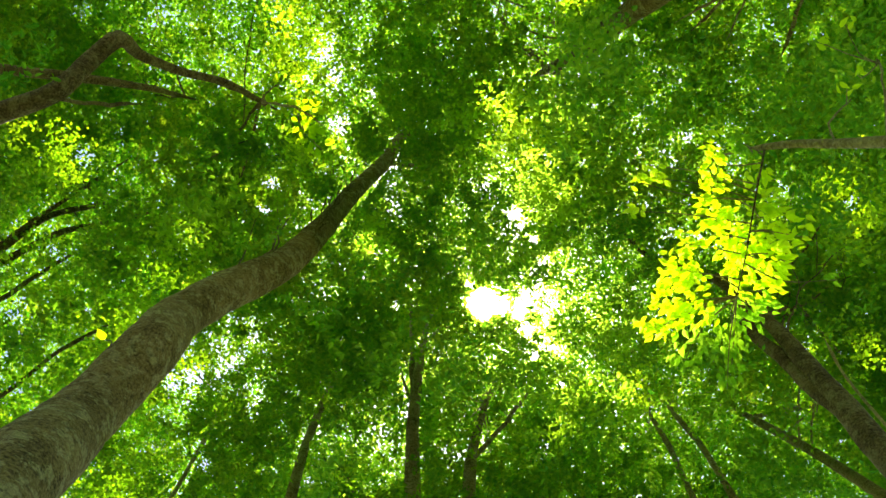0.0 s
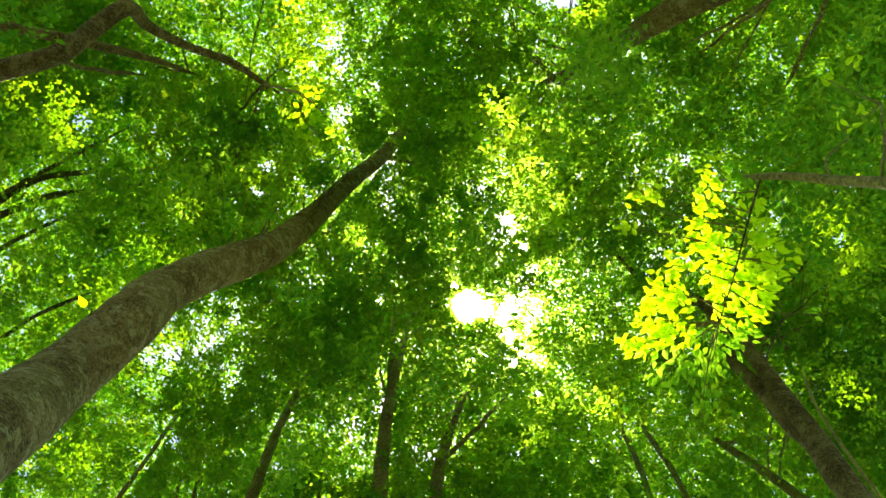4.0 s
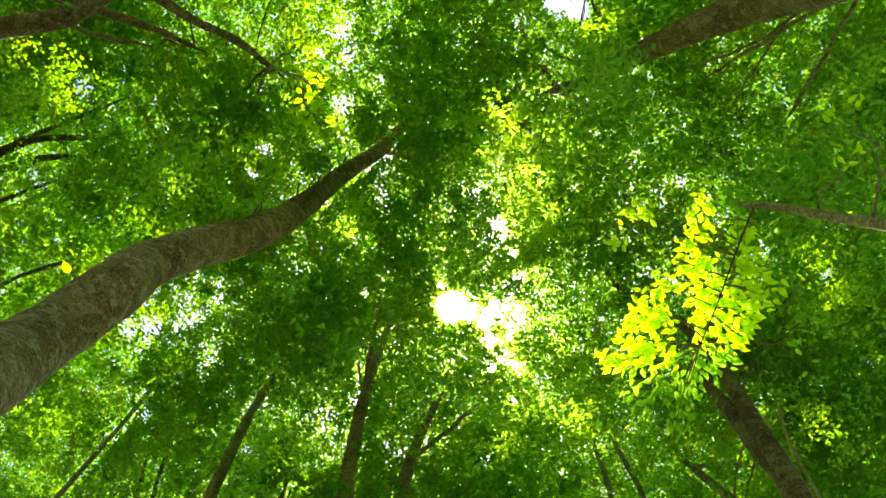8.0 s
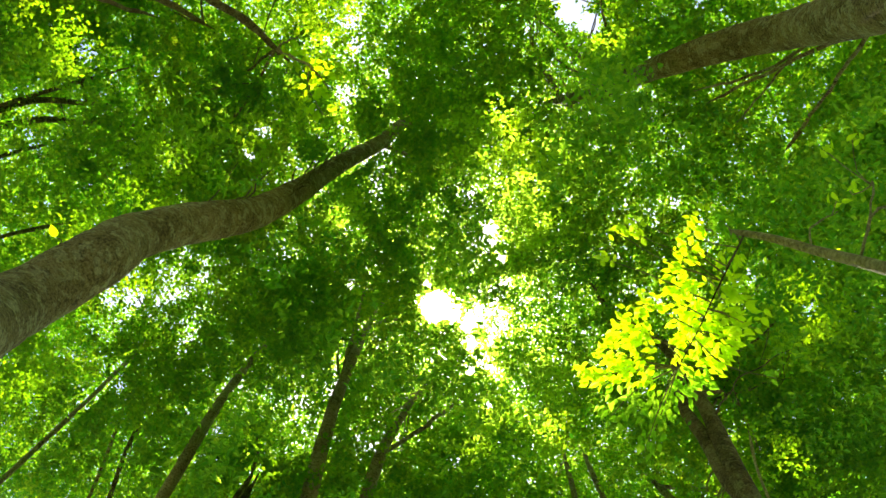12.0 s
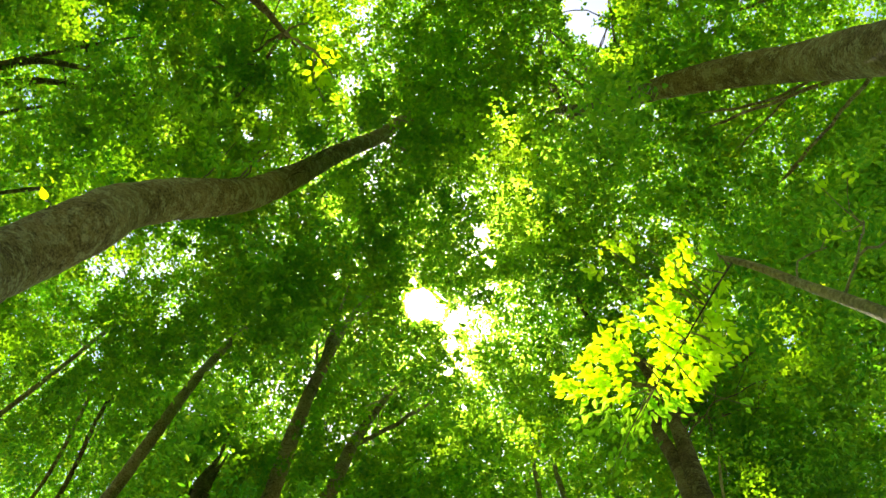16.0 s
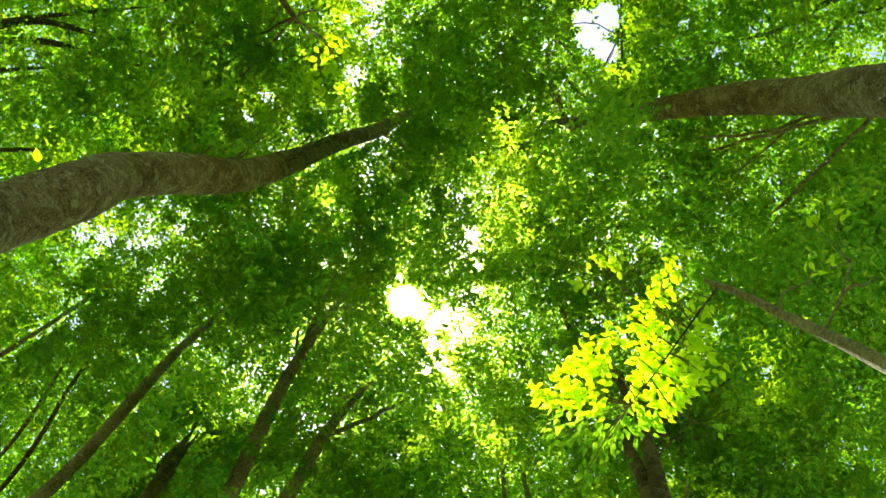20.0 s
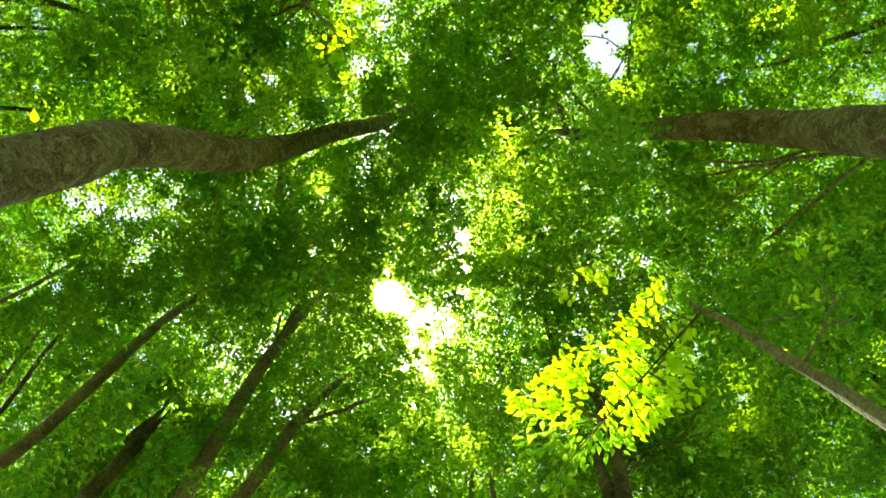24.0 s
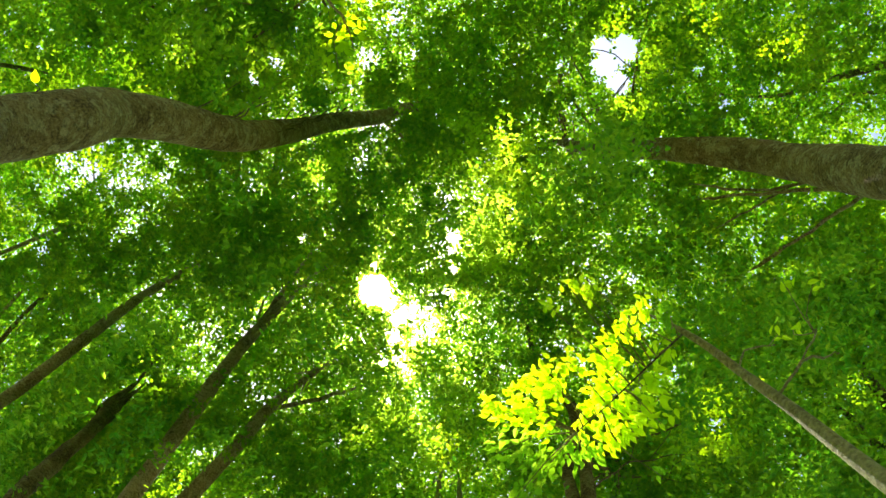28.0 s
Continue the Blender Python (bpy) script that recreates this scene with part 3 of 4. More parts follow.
def spread(step, low, high, reach, seed, blobs):
    """Sprays spread evenly over the roof of the wood, fewer in its thin places."""
    rng = np.random.default_rng(seed)
    g = np.arange(-reach, reach, step)
    u, v = (c.ravel() for c in np.meshgrid(g, g))
    u, v = u + rng.uniform(-0.6, 0.6, len(u)) * step, v + rng.uniform(-0.6, 0.6, len(v)) * step
    keep = (np.hypot(u, v) < reach) & (rng.uniform(0, 1, len(u)) < thickness(u, v, blobs) * np.clip(1.0 + 0.5 * wavy(u, v, seed), 0.2, 1))
    u, v = u[keep], v[keep]
    h = rng.uniform(low, high, len(u))
    return np.stack([u * h, v * h, h + EYE], 1)


def plates(centres, per, width, thick, seed):
    """Sprays gathered into flat boughs: a few round each centre, tilted a little all together."""
    rng = np.random.default_rng(seed)
    n = len(centres)
    i = np.repeat(np.arange(n), per)
    w = width * rng.uniform(0.6, 1.4, n)[i]
    a, r = rng.uniform(0, 6.283, n * per), w * np.sqrt(rng.uniform(0, 1, n * per))
    long = rng.uniform(0, 6.283, n)[i]  # boughs are longer than wide
    dx, dy = r * np.cos(a) * 1.5, r * np.sin(a) * 0.7
    x, y = dx * np.cos(long) - dy * np.sin(long), dx * np.sin(long) + dy * np.cos(long)
    slope = rng.normal(0, 0.25, (n, 2))[i]
    z = x * slope[:, 0] + y * slope[:, 1] + rng.normal(0, thick, n * per)
    return centres[i] + np.stack([x, y, z], 1)


def spray_leaves(centres, per, length, leaf, seed, droop=0.25, tilt=0.45):
    """Two-ranked leaves along short twigs: the base, the tip's way, the blade's side and the leaf's length, for every leaf."""
    rng = np.random.default_rng(seed)
    n = len(centres)
    az = rng.uniform(0, 6.283, n)
    ax = np.stack([np.cos(az), np.sin(az), rng.normal(-0.1, droop, n)], 1)
    ax /= np.linalg.norm(ax, axis=1)[:, None]
    up = np.stack([rng.normal(0, 0.25, n), rng.normal(0, 0.25, n), np.ones(n)], 1)
    sd = np.cross(up, ax)
    sd /= np.linalg.norm(sd, axis=1)[:, None]
    k = np.tile(np.arange(per), n)
    i = np.repeat(np.arange(n), per)
    fork = rng.integers(0, 3, n * per)  # three twiglets to a spray
    bend = np.array([0.0, 0.75, -0.75])[fork]
    a0 = ax[i] * np.cos(bend)[:, None] + sd[i] * np.sin(bend)[:, None]
    s0 = sd[i] * np.cos(bend)[:, None] - ax[i] * np.sin(bend)[:, None]
    s = (k / per - 0.5 + rng.normal(0, 0.06, n * per)) * length * rng.uniform(0.7, 1.3, n)[i]
    flip = np.where(k % 2 == 0, 1.0, -1.0)
    base = centres[i] + a0 * s[:, None] + rng.normal(0, 0.02, (n * per, 3))
    way = a0 * 0.55 + s0 * flip[:, None] * 0.8 + rng.normal(0, 0.28, (n * per, 3))
    way[:, 2] -= 0.2
    way /= np.linalg.norm(way, axis=1)[:, None]
    nrm = np.cross(ax, sd)[i] + rng.normal(0, tilt, (n * per, 3))
    side = np.cross(nrm, way)
    side /= np.linalg.norm(side, axis=1)[:, None]
    size = leaf * rng.uniform(0.65, 1.25, n * per)
    return base, way, side, size, i


def kept(base, i, seed, guard=0.02, stems=True):
    """Leaves that stay: seen from the eye, not in a gap of the canopy, and not in front of a stem."""
    rng = np.random.default_rng(seed)
    h = base[:, 2] - EYE
    u, v = base[:, 0] / h, base[:, 1] / h
    jit = rng.uniform(0.6, 1.15, i.max() + 1)[i] + rng.normal(0, 0.1, len(i))
    ok, chance = np.ones(len(i), bool), rng.uniform(0, 1, i.max() + 1)[i]
    single = rng.uniform(0, 1, len(i))
    order = np.argsort(u)
    ranked = u[order]

    def around(x, reach):
        return order[np.searchsorted(ranked, x - reach):np.searchsorted(ranked, x + reach)]

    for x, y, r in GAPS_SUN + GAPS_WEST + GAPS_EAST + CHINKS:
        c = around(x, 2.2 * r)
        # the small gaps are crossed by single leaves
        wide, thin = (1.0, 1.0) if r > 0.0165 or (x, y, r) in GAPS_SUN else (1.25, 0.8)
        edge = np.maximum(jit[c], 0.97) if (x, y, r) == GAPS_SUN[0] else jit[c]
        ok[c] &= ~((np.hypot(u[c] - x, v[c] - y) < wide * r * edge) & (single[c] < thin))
    for line, bare in STEM_LINES if stems else ():
        for x, y, z, r in smooth_path(line, 0.15):
            t = z - EYE
            free = min(1.0, (14.0 - t) / 3.3) if bare > 1 else bare * min(1.0, max(0.15, (13.3 - t) / 3.3))  # the tops are lost among leaves
            c = around(x / t, r / t + 2.2 * guard + 0.02)
            near = (h[c] < t + 0.3) & (chance[c] < free)
            ok[c] &= ~(near & (np.hypot(u[c] - x / t, v[c] - y / t) < r / t + (guard if t < 6.5 else 0.009 if t < 10.3 else 0.003) * jit[c]))
    # the shafts of sun
    for px, py, ph, wide in FLECKS:
        open_ = 0.75 if ph > 5 else 1.1
        s = (base[:, 2] - ph - EYE) / SUN.z
        d = np.hypot(base[:, 0] - px - SUN.x * s, base[:, 1] - py - SUN.y * s)
        ok &= ~((s > 0.3) & (d < wide * np.where((s > 5.5) & (ph < 4), 0.75, 1.0) * (0.55 + 0.8 * jit)) & (chance < np.where(s < 5.5, 1.1, open_)))
    return ok


def leaf_mesh(name, base, way, side, size, material, origin, full=False):
    """All the blades of one crown. full: a rounder blade folded on its midrib; otherwise a folded lozenge."""
    nrm = np.cross(way, side)
    w = (0.48 if full else 0.7) * size
    if full:
        outline = [(0, 0, 0), (0.15, 0.38, 0.1), (0.42, 0.5, 0.12), (0.75, 0.22, 0.06), (1.0, 0, -0.05), (0.75, -0.22, 0.06), (0.42, -0.5, 0.12), (0.15, -0.38, 0.1), (0.5, 0, 0.0)]
        faces = [(0, 8, 2, 1), (8, 4, 3, 2), (0, 7, 6, 8), (8, 6, 5, 4)]
    else:
        outline = [(0, 0, 0), (0.45, 0.5, 0.1), (1.0, 0, 0), (0.45, -0.5, 0.1)]
        faces = [(0, 2, 1), (0, 3, 2)]
    v = np.stack([base + a * size[:, None] * way + b * w[:, None] * side + c * size[:, None] * nrm for a, b, c in outline], 1)
    n, k = len(base), len(outline)
    f = (np.arange(n)[:, None, None] * k + np.array(faces)[None]).reshape(-1, len(faces[0]))
    return mesh_of(name, v.reshape(-1, 3) - np.asarray(origin), f, material)


CROWN = {"high": [], "low": [], "thin": []}


def grow_layer(kind, centres, per, length, leaf, seed, guard=0.02, tilt=0.45, stems=True):
    base, way, side, size, i = spray_leaves(centres, per, length, leaf, seed, tilt=tilt)
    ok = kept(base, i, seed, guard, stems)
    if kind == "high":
        # outside what the turning camera sees, the roof is grown coarser: fewer and larger leaves
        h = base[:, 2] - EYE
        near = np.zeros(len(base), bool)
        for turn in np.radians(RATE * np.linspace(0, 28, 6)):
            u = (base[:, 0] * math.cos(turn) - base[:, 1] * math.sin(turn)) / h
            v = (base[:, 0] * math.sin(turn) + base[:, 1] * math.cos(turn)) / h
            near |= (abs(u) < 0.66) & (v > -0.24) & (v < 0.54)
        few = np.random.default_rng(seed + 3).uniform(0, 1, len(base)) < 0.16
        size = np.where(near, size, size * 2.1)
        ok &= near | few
    CROWN[kind].append((base[ok], way[ok], side[ok], size[ok]))


def understory(count, u0, u1, v0, v1, low, high, seed):
    rng = np.random.default_rng(seed)
    h = rng.uniform(low, high, count)
    return np.stack([rng.uniform(u0, u1, count) * h, rng.uniform(v0, v1, count) * h, h + EYE], 1)


HALF_THICK = [(x, y, w, 0.8 * a) for x, y, w, a in THICK]
CLEAR = [(-0.03, -0.12, 0.09, -0.2)]
HALF_THIN = [(x, y, w, 0.6 * a) for x, y, w, a in THIN]
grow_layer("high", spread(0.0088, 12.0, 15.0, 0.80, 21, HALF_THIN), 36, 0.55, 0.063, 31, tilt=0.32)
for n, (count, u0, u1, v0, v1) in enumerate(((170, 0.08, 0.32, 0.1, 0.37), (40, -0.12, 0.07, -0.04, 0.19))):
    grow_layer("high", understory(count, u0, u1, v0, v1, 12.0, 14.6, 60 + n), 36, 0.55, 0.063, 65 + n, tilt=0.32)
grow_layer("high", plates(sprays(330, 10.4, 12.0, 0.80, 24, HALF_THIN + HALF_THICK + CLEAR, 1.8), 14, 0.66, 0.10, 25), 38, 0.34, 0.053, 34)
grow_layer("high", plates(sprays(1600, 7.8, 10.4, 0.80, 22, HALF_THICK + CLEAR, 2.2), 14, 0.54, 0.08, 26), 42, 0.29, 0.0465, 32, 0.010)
# leaves in the lit tone, set at the flecks
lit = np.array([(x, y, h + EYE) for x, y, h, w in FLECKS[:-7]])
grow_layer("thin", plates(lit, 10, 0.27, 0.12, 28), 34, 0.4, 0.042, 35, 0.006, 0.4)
grow_layer("low", plates(sprays(60, 5.0, 7.5, 0.80, 23, THICK, 1.4), 7, 0.35, 0.06, 27), 26, 0.45, 0.06, 33, 0.012)


# larger leaves of the young trees on the shaded side, placed to fit the camera's view
grow_layer("low", understory(90, 0.12, 0.55, -0.22, 0.05, 4.6, 6.5, 41), 20, 0.5, 0.05, 51, 0.008)
grow_layer("low", understory(40, 0.38, 0.70, -0.10, 0.35, 4.6, 6.5, 42), 20, 0.5, 0.05, 52, 0.008)
grow_layer("low", understory(22, 0.18, 0.45, 0.25, 0.50, 5.0, 6.8, 43), 22, 0.5, 0.05, 53, 0.008)

# leaves added to darken two corners of the camera's view
grow_layer("low", understory(60, -0.30, 0.02, 0.52, 0.80, 5.2, 7.4, 45), 24, 0.6, 0.06, 55, 0.008)
grow_layer("low", understory(40, 0.50, 0.78, -0.15, 0.16, 5.2, 7.4, 46), 24, 0.6, 0.06, 56, 0.008)
# a dense curtain of leaves, stacked to darken one edge of the camera's view
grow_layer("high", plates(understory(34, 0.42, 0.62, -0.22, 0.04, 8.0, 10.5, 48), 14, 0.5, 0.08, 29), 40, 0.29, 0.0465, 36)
grow_layer("low", understory(50, 0.47, 0.6, -0.22, 0.02, 4.6, 5.8, 47), 24, 0.5, 0.05, 57, 0.008)
# leaf sprays placed to hide the top of the straight trunk from the camera
grow_layer("low", understory(36, 0.135, 0.205, -0.14, -0.075, 4.8, 6.2, 44), 18, 0.36, 0.055, 54, stems=False)

keys = [k for k in TREES if k not in ("snag", "pale_sapling")]
tops = np.array([TREE_TOP[k] for k in keys])
crown_points = {}
for kind, full, material, label in (("high", False, LEAF, "layered sprays of small green beech leaves"), ("low", True, LEAF_LOW, "larger shaded green leaves"), ("thin", False, LEAF_LIT, "yellow-green leaves, sunlight put into their colour")):
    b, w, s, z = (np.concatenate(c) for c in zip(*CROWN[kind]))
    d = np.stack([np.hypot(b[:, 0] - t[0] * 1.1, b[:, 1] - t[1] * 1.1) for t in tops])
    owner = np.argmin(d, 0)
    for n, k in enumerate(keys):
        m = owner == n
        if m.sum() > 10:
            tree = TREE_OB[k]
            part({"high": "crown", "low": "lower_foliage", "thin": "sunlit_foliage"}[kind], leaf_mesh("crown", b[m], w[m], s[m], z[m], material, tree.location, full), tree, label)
            if kind == "high":
                crown_points[k] = b[m]


# ---- boughs that carry the crowns ----
def bough(start, r, goal, rng):
    """A bough from the stem to a place in the crown, rising first, with side twigs."""
    a, c = np.asarray(start), np.asarray(goal)
    span = np.linalg.norm(c - a)
    mid = a + (c - a) * 0.45 + np.array([0, 0, 0.12 * span]) + rng.normal(0, 0.07 * span, 3)
    line = [(*a, r), (*mid, r * 0.62), (*c, 0.007)]
    fine = smooth_path(line, 0.2)
    lines = [line]
    for _ in range(int(3 + span * 1.5)):
        p = fine[rng.integers(len(fine) // 3, len(fine) - 1)]
        e = p[:3] + rng.normal(0, 1, 3) * (0.5, 0.5, 0.25) * min(1.0, 0.4 * span) + (c - a) * 0.15
        q = (p[:3] + e) / 2 + rng.normal(0, 0.05, 3)
        lines.append([(*p[:3], p[3] * 0.5), (*q, p[3] * 0.35 + 0.002), (*e, 0.003)])
    return lines


for n, k in enumerate(keys):
    if k not in crown_points or k == "bearer":
        continue
    bark, _, stem, _ = TREES[k]
    rng = np.random.default_rng(200 + n)
    line = smooth_path(stem, 0.15)
    pts, tree = crown_points[k], TREE_OB[k]
    boughs = 4 if k == "twin_beech" else 11 if stem[0][3] > 0.09 else 3
    for j in range(boughs):
        at = line[int(len(line) * rng.uniform(0.95 if k == "leaning_beech" else 0.68, 1.0)) - 1] if j > 1 else line[-1]
        near = pts[rng.integers(0, len(pts), 60)]
        dist = np.linalg.norm(near - at[:3], axis=1)
        rise = near[:, 2] - at[2]
        good = near[(dist < 4.5) & (dist > 1.0) & (rise > 0.2)]
        if not len(good):
            continue
        r = max(0.009, at[3] * rng.uniform(0.16, 0.3)) if j > 1 else at[3] * 0.7
        part("bough", tube_mesh("bough", bough(at[:3], r, good[0], rng), bark, tree.location, sides=7, rough=0.05, step=0.12, seed=n * 40 + j, crook=0.04), tree)


# ---- the sunlit spray on the young tree ----
def near_leaf(seed, material):
    rng = np.random.default_rng(seed)
    n = 8
    x = np.linspace(0, 1, n)
    half = 0.27 * np.sin(np.pi * x**0.66) ** 1.2
    half[-1] = 0.0
    half[0] = 0.02
    curl = -0.16 * x**2 + rng.normal(0, 0.02, n)
    v = np.concatenate([np.stack([x, half, curl + 0.12 * half], 1), np.stack([x, 0 * x, curl], 1), np.stack([x, -half, curl + 0.12 * half], 1)])
    v[0:n, 1] *= rng.uniform(0.9, 1.1)
    f = []
    for i in range(n - 1):
        f += [(n + i, n + i + 1, i + 1, i), (2 * n + i, 2 * n + i + 1, n + i + 1, n + i)]
    me = mesh_of("leaf", v, f, material, True)
    return me


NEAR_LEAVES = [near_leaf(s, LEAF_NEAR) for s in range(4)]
GREEN_LEAVES = [near_leaf(s, LEAF_GREEN) for s in range(4)]
# tufts of the spray: run per metre of height (x, y), half widths and the number of leaves
TUFTS_LIT = [(0.325, 0.012, 0.012, 0.02, 9), (0.328, 0.042, 0.018, 0.025, 18), (0.333, 0.085, 0.026, 0.03, 36), (0.342, 0.126, 0.03, 0.03, 44),
             (0.377, 0.135, 0.03, 0.03, 38), (0.4, 0.16, 0.03, 0.028, 36), (0.364, 0.17, 0.02, 0.028, 26), (0.41, 0.13, 0.022, 0.022, 12), (0.392, 0.195, 0.03, 0.016, 18),
             (0.297, 0.135, 0.018, 0.018, 14), (0.286, 0.168, 0.024, 0.026, 28), (0.312, 0.182, 0.016, 0.024, 20), (0.28, 0.205, 0.026, 0.024, 30), (0.262, 0.245, 0.022, 0.015, 18),
             (0.313, 0.226, 0.024, 0.02, 24), (0.284, 0.236, 0.022, 0.018, 20),
             (0.43, 0.125, 0.025, 0.03, 18), (0.4, 0.092, 0.024, 0.03, 22), (0.386, 0.055, 0.018, 0.022, 12), (0.424, 0.16, 0.016, 0.022, 10)]
TUFTS_SHADE = [(0.312, 0.275, 0.03, 0.03, 24), (0.362, 0.234, 0.035, 0.03, 32), (0.364, 0.28, 0.028, 0.03, 22), (0.36, 0.318, 0.011, 0.012, 8), (0.4, 0.212, 0.025, 0.016, 12),
               (0.487, 0.18, 0.01, 0.008, 3), (0.364, 0.012, 0.02, 0.014, 12),
               (0.24, 0.058, 0.012, 0.012, 7), (0.264, 0.054, 0.012, 0.008, 6), (0.253, 0.038, 0.008, 0.008, 4), (0.233, 0.094, 0.012, 0.01, 5),
               (0.454, -0.111, 0.006, 0.01, 3), (0.487, -0.054, 0.008, 0.01, 3), (0.501, -0.075, 0.006, 0.01, 2), (0.48, -0.135, 0.006, 0.006, 2)]


def make_spray(tree):
    rng, rest, single = np.random.default_rng(77), ([], []), 0
    h = 3.2
    o = np.array(tree.location)
    main = [(1.29, 0.05, 3.3 + EYE, 0.0045), (0.381 * h, 0.09 * h, h + EYE, 0.0036), (0.371 * h, 0.148 * h, h + EYE - 0.03, 0.003), (0.36 * h, 0.199 * h, h + EYE - 0.05, 0.002)]
    part("twig", tube_mesh("twig", [main], BARK_DARK, o, sides=7, step=0.04), tree, "dark thin hanging twig")
    stem = np.vstack([smooth_path(line, 0.03)[:, :3] for line in (main, *TREES["bearer"][3])])
    for n, (u, v, ru, rv, count) in enumerate(TUFTS_LIT + TUFTS_SHADE):
        k = h + rng.uniform(0.0, 0.12)
        c = np.array([u * k, v * k, k + EYE])
        a = stem[np.argmin(np.linalg.norm(stem - c, axis=1))]
        d = (c - a) / max(np.linalg.norm(c - a), 0.02)
        b = c + d * 0.6 * max(ru, rv) * k
        mid = (a + b) / 2 + np.append(rng.normal(0, 0.02, 2), 0.03)
        twig = part("twig", tube_mesh("twig", [[(*a, 0.0035), (*mid, 0.0025), (*b, 0.0012)]], BARK_THIN, o, sides=6, step=0.05, seed=n), tree)
        # the lower tufts take the copy with shade in its colour
        shade_tone = len(TUFTS_LIT) <= n < len(TUFTS_LIT) + 7
        for j in range(int(1.6 * count)):
            g, r = rng.uniform(0, 6.283), math.sqrt(rng.uniform(0, 1))
            p = c + np.array([ru * k * r * math.cos(g), rv * k * r * math.sin(g), rng.normal(0, 0.035)])
            out = (p - a) * (1, 1, 0)
            way = out / max(np.linalg.norm(out), 0.02) + np.append(rng.normal(0, 0.5, 2), rng.normal(-0.25, 0.2))
            size = rng.uniform(0.034, 0.054)
            x = Vector(way).normalized()
            p = p - 0.5 * size * np.array(x)
            # a dark slit parts the spray in two
            tip = (p + 0.5 * size * np.array(x)) / (p[2] - EYE)
            if min(math.hypot(tip[0] - 0.331, tip[1] - 0.164), math.hypot(tip[0] - 0.32, tip[1] - 0.148)) < 0.011:
                continue
            z = Vector((rng.normal(0, 0.3), rng.normal(0, 0.3), 1.0))
            y = z.cross(x).normalized()
            z = x.cross(y)
            if j % 3 == 0 and single < 298:
                single += 1
                leaf = part("leaf", (GREEN_LEAVES if shade_tone else NEAR_LEAVES)[int(rng.integers(4))], twig)
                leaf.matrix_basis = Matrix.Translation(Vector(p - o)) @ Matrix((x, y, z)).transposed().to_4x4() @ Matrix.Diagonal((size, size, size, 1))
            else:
                rest[shade_tone].append((p, np.array(x), np.array(y), size))
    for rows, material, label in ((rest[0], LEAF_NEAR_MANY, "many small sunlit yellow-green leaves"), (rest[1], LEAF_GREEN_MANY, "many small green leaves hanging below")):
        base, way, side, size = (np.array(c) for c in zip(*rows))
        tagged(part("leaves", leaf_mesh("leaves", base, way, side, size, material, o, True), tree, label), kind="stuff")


make_spray(TREE_OB["bearer"])


# ---- the sunlit twig at the end of the crooked tree ----
def make_lit_twig(tree):
    rng, o = np.random.default_rng(31), np.array(tree.location)
    for n, line in enumerate(LIT_TWIGS):
        # pale bark and bright leaves carry these twigs' sunlight in their colour
        twig = part("twig", tube_mesh("twig", [line], BARK_BRIGHTENED, o, sides=8, rough=0.06, step=0.04, seed=80 + n, crook=0.02), tree, "pale sunlit twig")
        fine = smooth_path(line, 0.02)[6:, :3]
        for _ in range((44, 12, 40)[n]):
            i = int(rng.integers(0, len(fine) - 1))
            d = fine[i + 1] - fine[i]
            side = np.array([-d[1], d[0], 0.0]) * rng.choice((-1, 1)) / np.linalg.norm(d)
            x = Vector(side * rng.uniform(0.5, 1.0) + d / np.linalg.norm(d) * 0.6 + rng.normal(0, 0.3, 3) * (1, 1, 0.6)).normalized()
            z = Vector((rng.normal(0, 0.3), rng.normal(0, 0.3), 1.0))
            y = z.cross(x).normalized()
            size = rng.uniform(0.065, 0.1)
            p = fine[i] + side * rng.uniform(0.0, 0.1) + np.array([0, 0, rng.normal(-0.02, 0.03)])
            leaf = part("leaf", NEAR_LEAVES[int(rng.integers(4))], twig)
            leaf.matrix_basis = Matrix.Translation(Vector(p - o)) @ Matrix((x, y, x.cross(y))).transposed().to_4x4() @ Matrix.Diagonal((size, size, size, 1))


make_lit_twig(TREE_OB["crooked_tree"])


# ---- the splintered top of the snag ----
def make_splinters(tree, stem):
    rng = np.random.default_rng(5)
    x, y, z, r = stem[-1]
    for n in range(13):
        a = 6.28 * n / 13 + rng.normal(0, 0.2)
        px, py = x + 0.8 * r * math.cos(a), y + 0.8 * r * math.sin(a)
        tall, w = (rng.uniform(0.6, 0.95), 0.034) if n in (2, 3, 8) else (rng.uniform(0.15, 0.4), 0.024)
        line = [(px, py, z - 0.3, w), (px + rng.normal(0, 0.02), py + rng.normal(0, 0.02), z + 0.35 * tall, w * 0.8), (px + rng.normal(0, 0.04), py + rng.normal(0, 0.04), z + tall, 0.005)]
        part("splinter", tube_mesh("splinter", [line], BARK_DARK, tree.location, sides=6, rough=0.2, step=0.06, seed=n), tree)


make_splinters(TREE_OB["snag"], TREES["snag"][2])


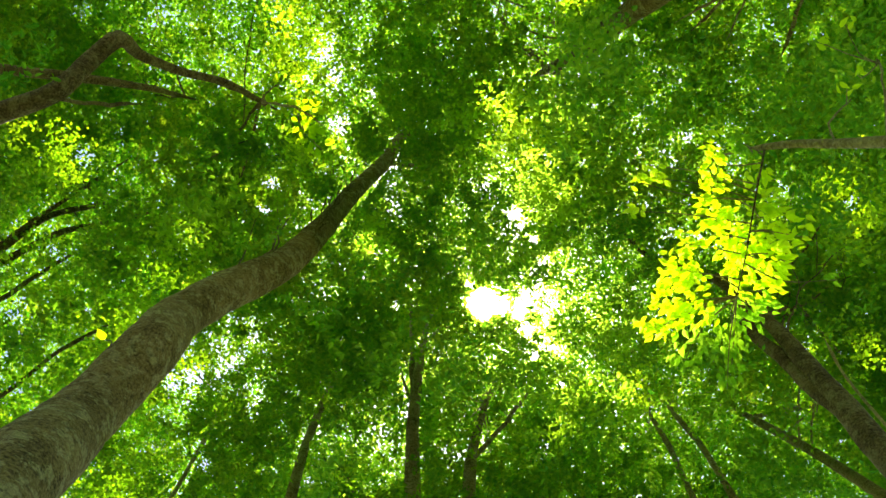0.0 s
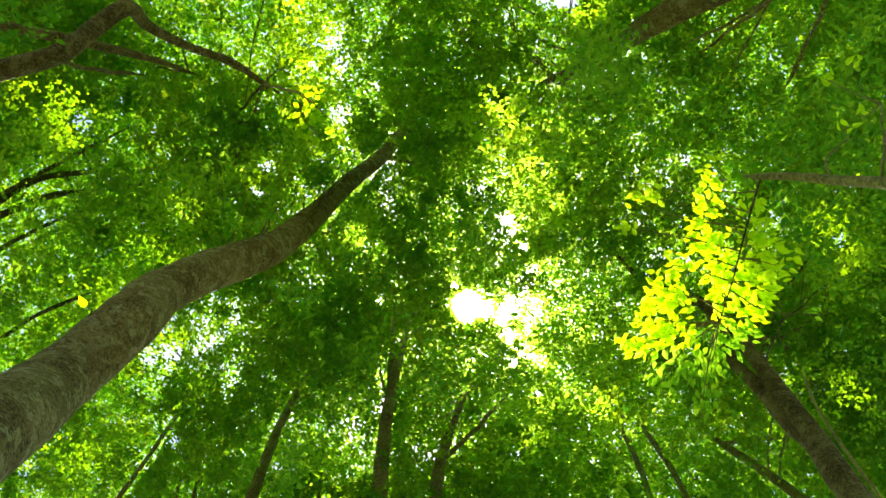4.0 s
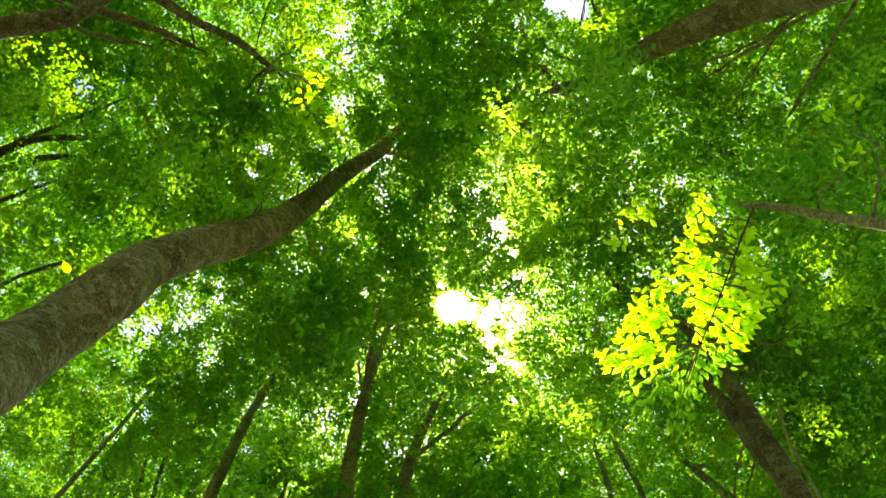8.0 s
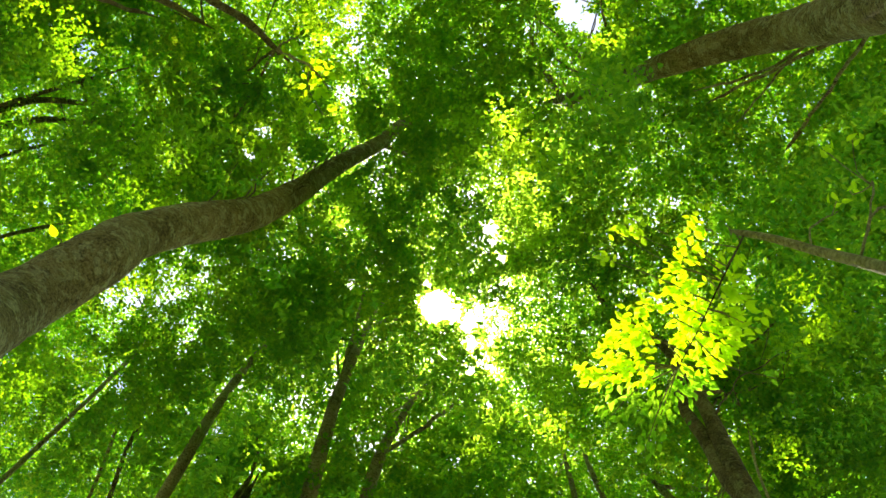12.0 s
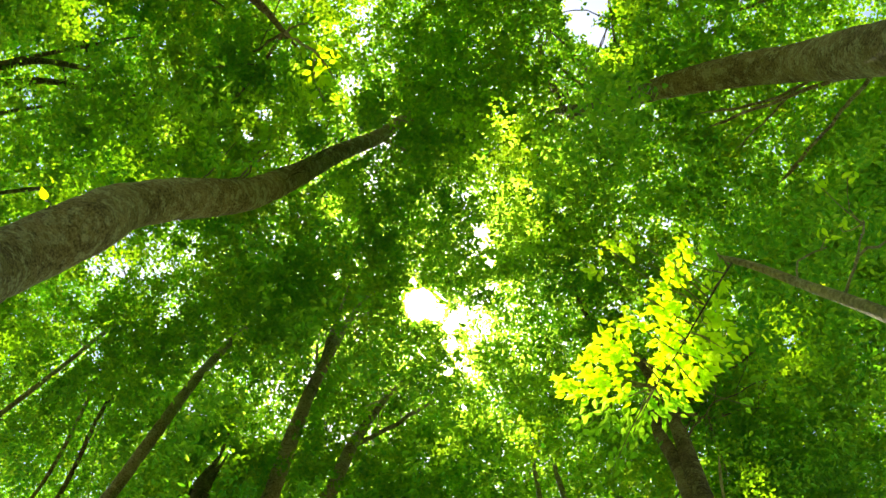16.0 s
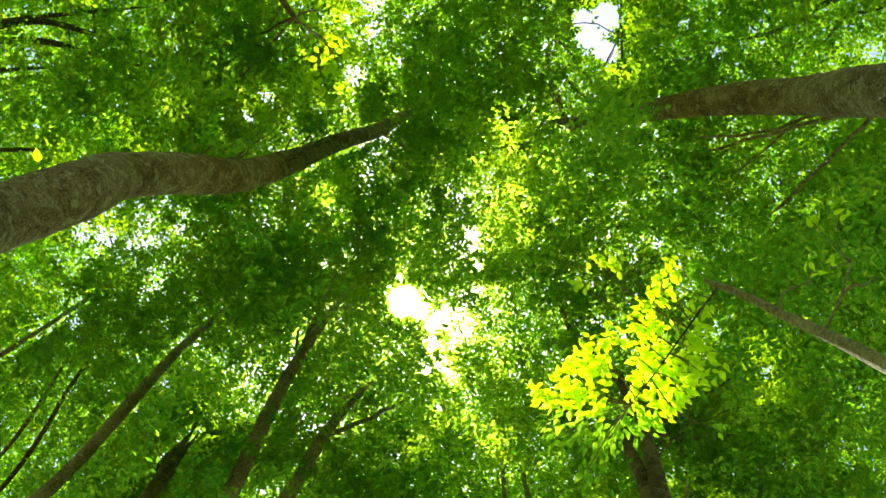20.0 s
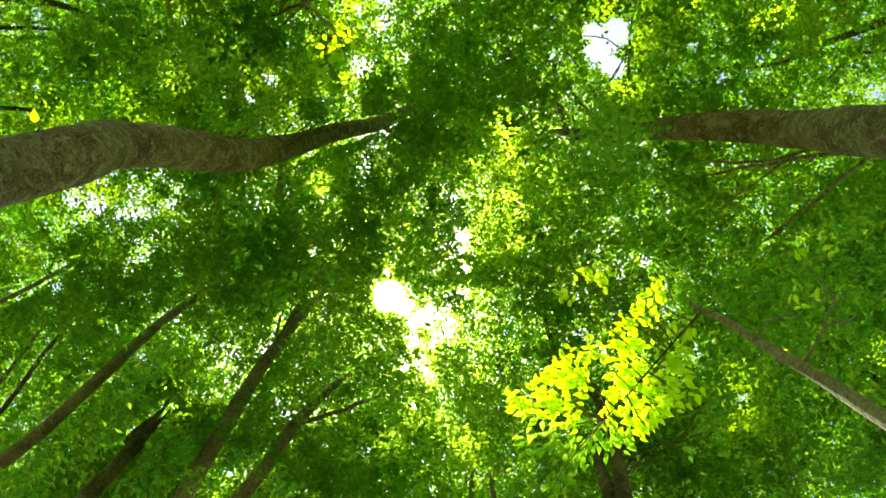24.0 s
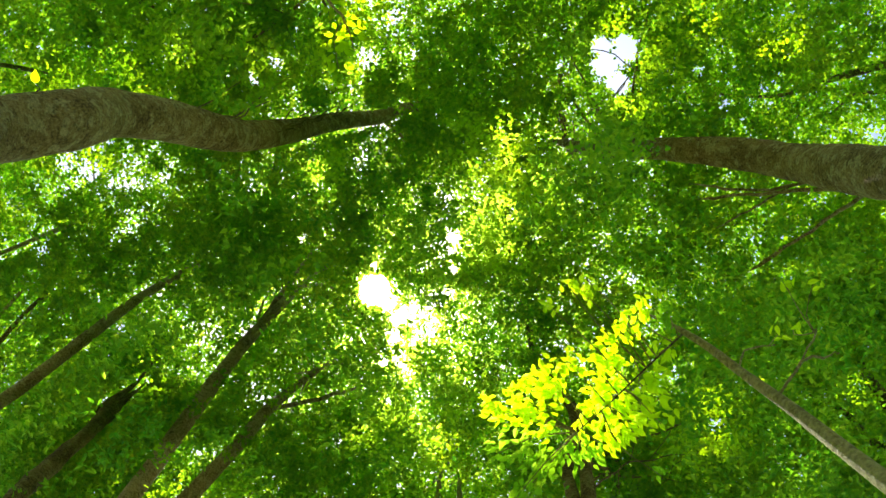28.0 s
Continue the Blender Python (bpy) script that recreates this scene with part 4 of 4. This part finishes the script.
# ---- a ring of unseen trees, added to shut out the low sky ----
def make_unseen_wood():
    rng = np.random.default_rng(91)
    for n in range(18):
        a = 6.283 * (n + rng.uniform(-0.25, 0.25)) / 18
        far = rng.uniform(13.0, 16.5)
        x, y = far * math.cos(a), far * math.sin(a)
        tall, r = rng.uniform(13.5, 16.5), rng.uniform(0.13, 0.2)
        line = [(x, y, -0.15, r * 1.7), (x, y, 0.3, r * 1.2), (x + rng.normal(0, 0.2), y + rng.normal(0, 0.2), tall * 0.45, r * 0.85), (x + rng.normal(0, 0.4), y + rng.normal(0, 0.4), tall * 0.9, 0.03)]
        tree = thing("tree", (x, y, 0), "tall leafy beech, unseen, added to shut out the low sky", "tree", "beeches around the clearing")
        part("trunk", tube_mesh("trunk", [line], BARK, (x, y, 0), sides=14, rough=0.04, step=0.25, seed=300 + n), tree)
        c = rng.normal(0, 1, (90, 3))
        c *= (rng.uniform(0.1, 1, 90) ** 0.4 / np.linalg.norm(c, axis=1))[:, None]
        c = c * (3.4, 3.4, tall * 0.43) + (x, y, tall * 0.58)
        c = c[np.hypot(c[:, 0], c[:, 1]) > np.maximum(0.86 * (c[:, 2] - EYE), 4.5)]
        base, way, side, size, _ = spray_leaves(c, 26, 1.1, 0.17, 400 + n, tilt=0.5)
        part("crown", leaf_mesh("crown", base, way, side, size, LEAF, (x, y, 0)), tree)


make_unseen_wood()


# ---- small shoots on the leaning trunk ----
def make_shoots(tree, stem):
    rng = np.random.default_rng(64)
    line, o = smooth_path(stem, 0.1), np.array(tree.location)
    for n in range(18):
        p = line[int(len(line) * rng.uniform(0.3, 0.72))]
        tall = rng.uniform(0.5, 1.1)
        q = p[:3] + np.array([rng.uniform(-0.05, 0.35), -rng.uniform(0.3, 0.7), 0.8]) * tall
        mid = (p[:3] + q) / 2 + rng.normal(0, 0.06, 3)
        part("shoot", tube_mesh("shoot", [[(*p[:3], 0.011), (*mid, 0.008), (*q, 0.003)]], BARK_DARK, o, sides=6, step=0.08, seed=n, crook=0.05), tree)
    # one lit sprig beside the trunk
    b = np.array([-1.60, 0.94, 5.1])
    away = b[:2] / (b[2] - EYE) - line[:, :2] / (line[:, 2:3] - EYE)
    n = np.argmin(np.linalg.norm(away, axis=1))
    a = line[n, :3] + np.append(0.97 * line[n, 3] * away[n] / np.linalg.norm(away[n]), 0)
    twig = part("twig", tube_mesh("twig", [[(*a, 0.005), (*((a + b) / 2 + (0, 0, 0.05)), 0.003), (*b, 0.002)]], BARK_DARK, o, sides=6, step=0.04), tree)
    for n, (dx, dy) in enumerate(((-0.35, -0.9),)):
        x = Vector((dx, dy, -0.1)).normalized()
        y = Vector((0, 0, 1)).cross(x).normalized()
        leaf = part("leaf", NEAR_LEAVES[n], twig, "single yellow-green leaf in the sun")
        leaf.matrix_basis = Matrix.Translation(Vector(b - o)) @ Matrix((x, y, x.cross(y))).transposed().to_4x4() @ Matrix.Diagonal((0.065, 0.08, 0.065, 1))


make_shoots(TREE_OB["leaning_beech"], TREES["leaning_beech"][2])
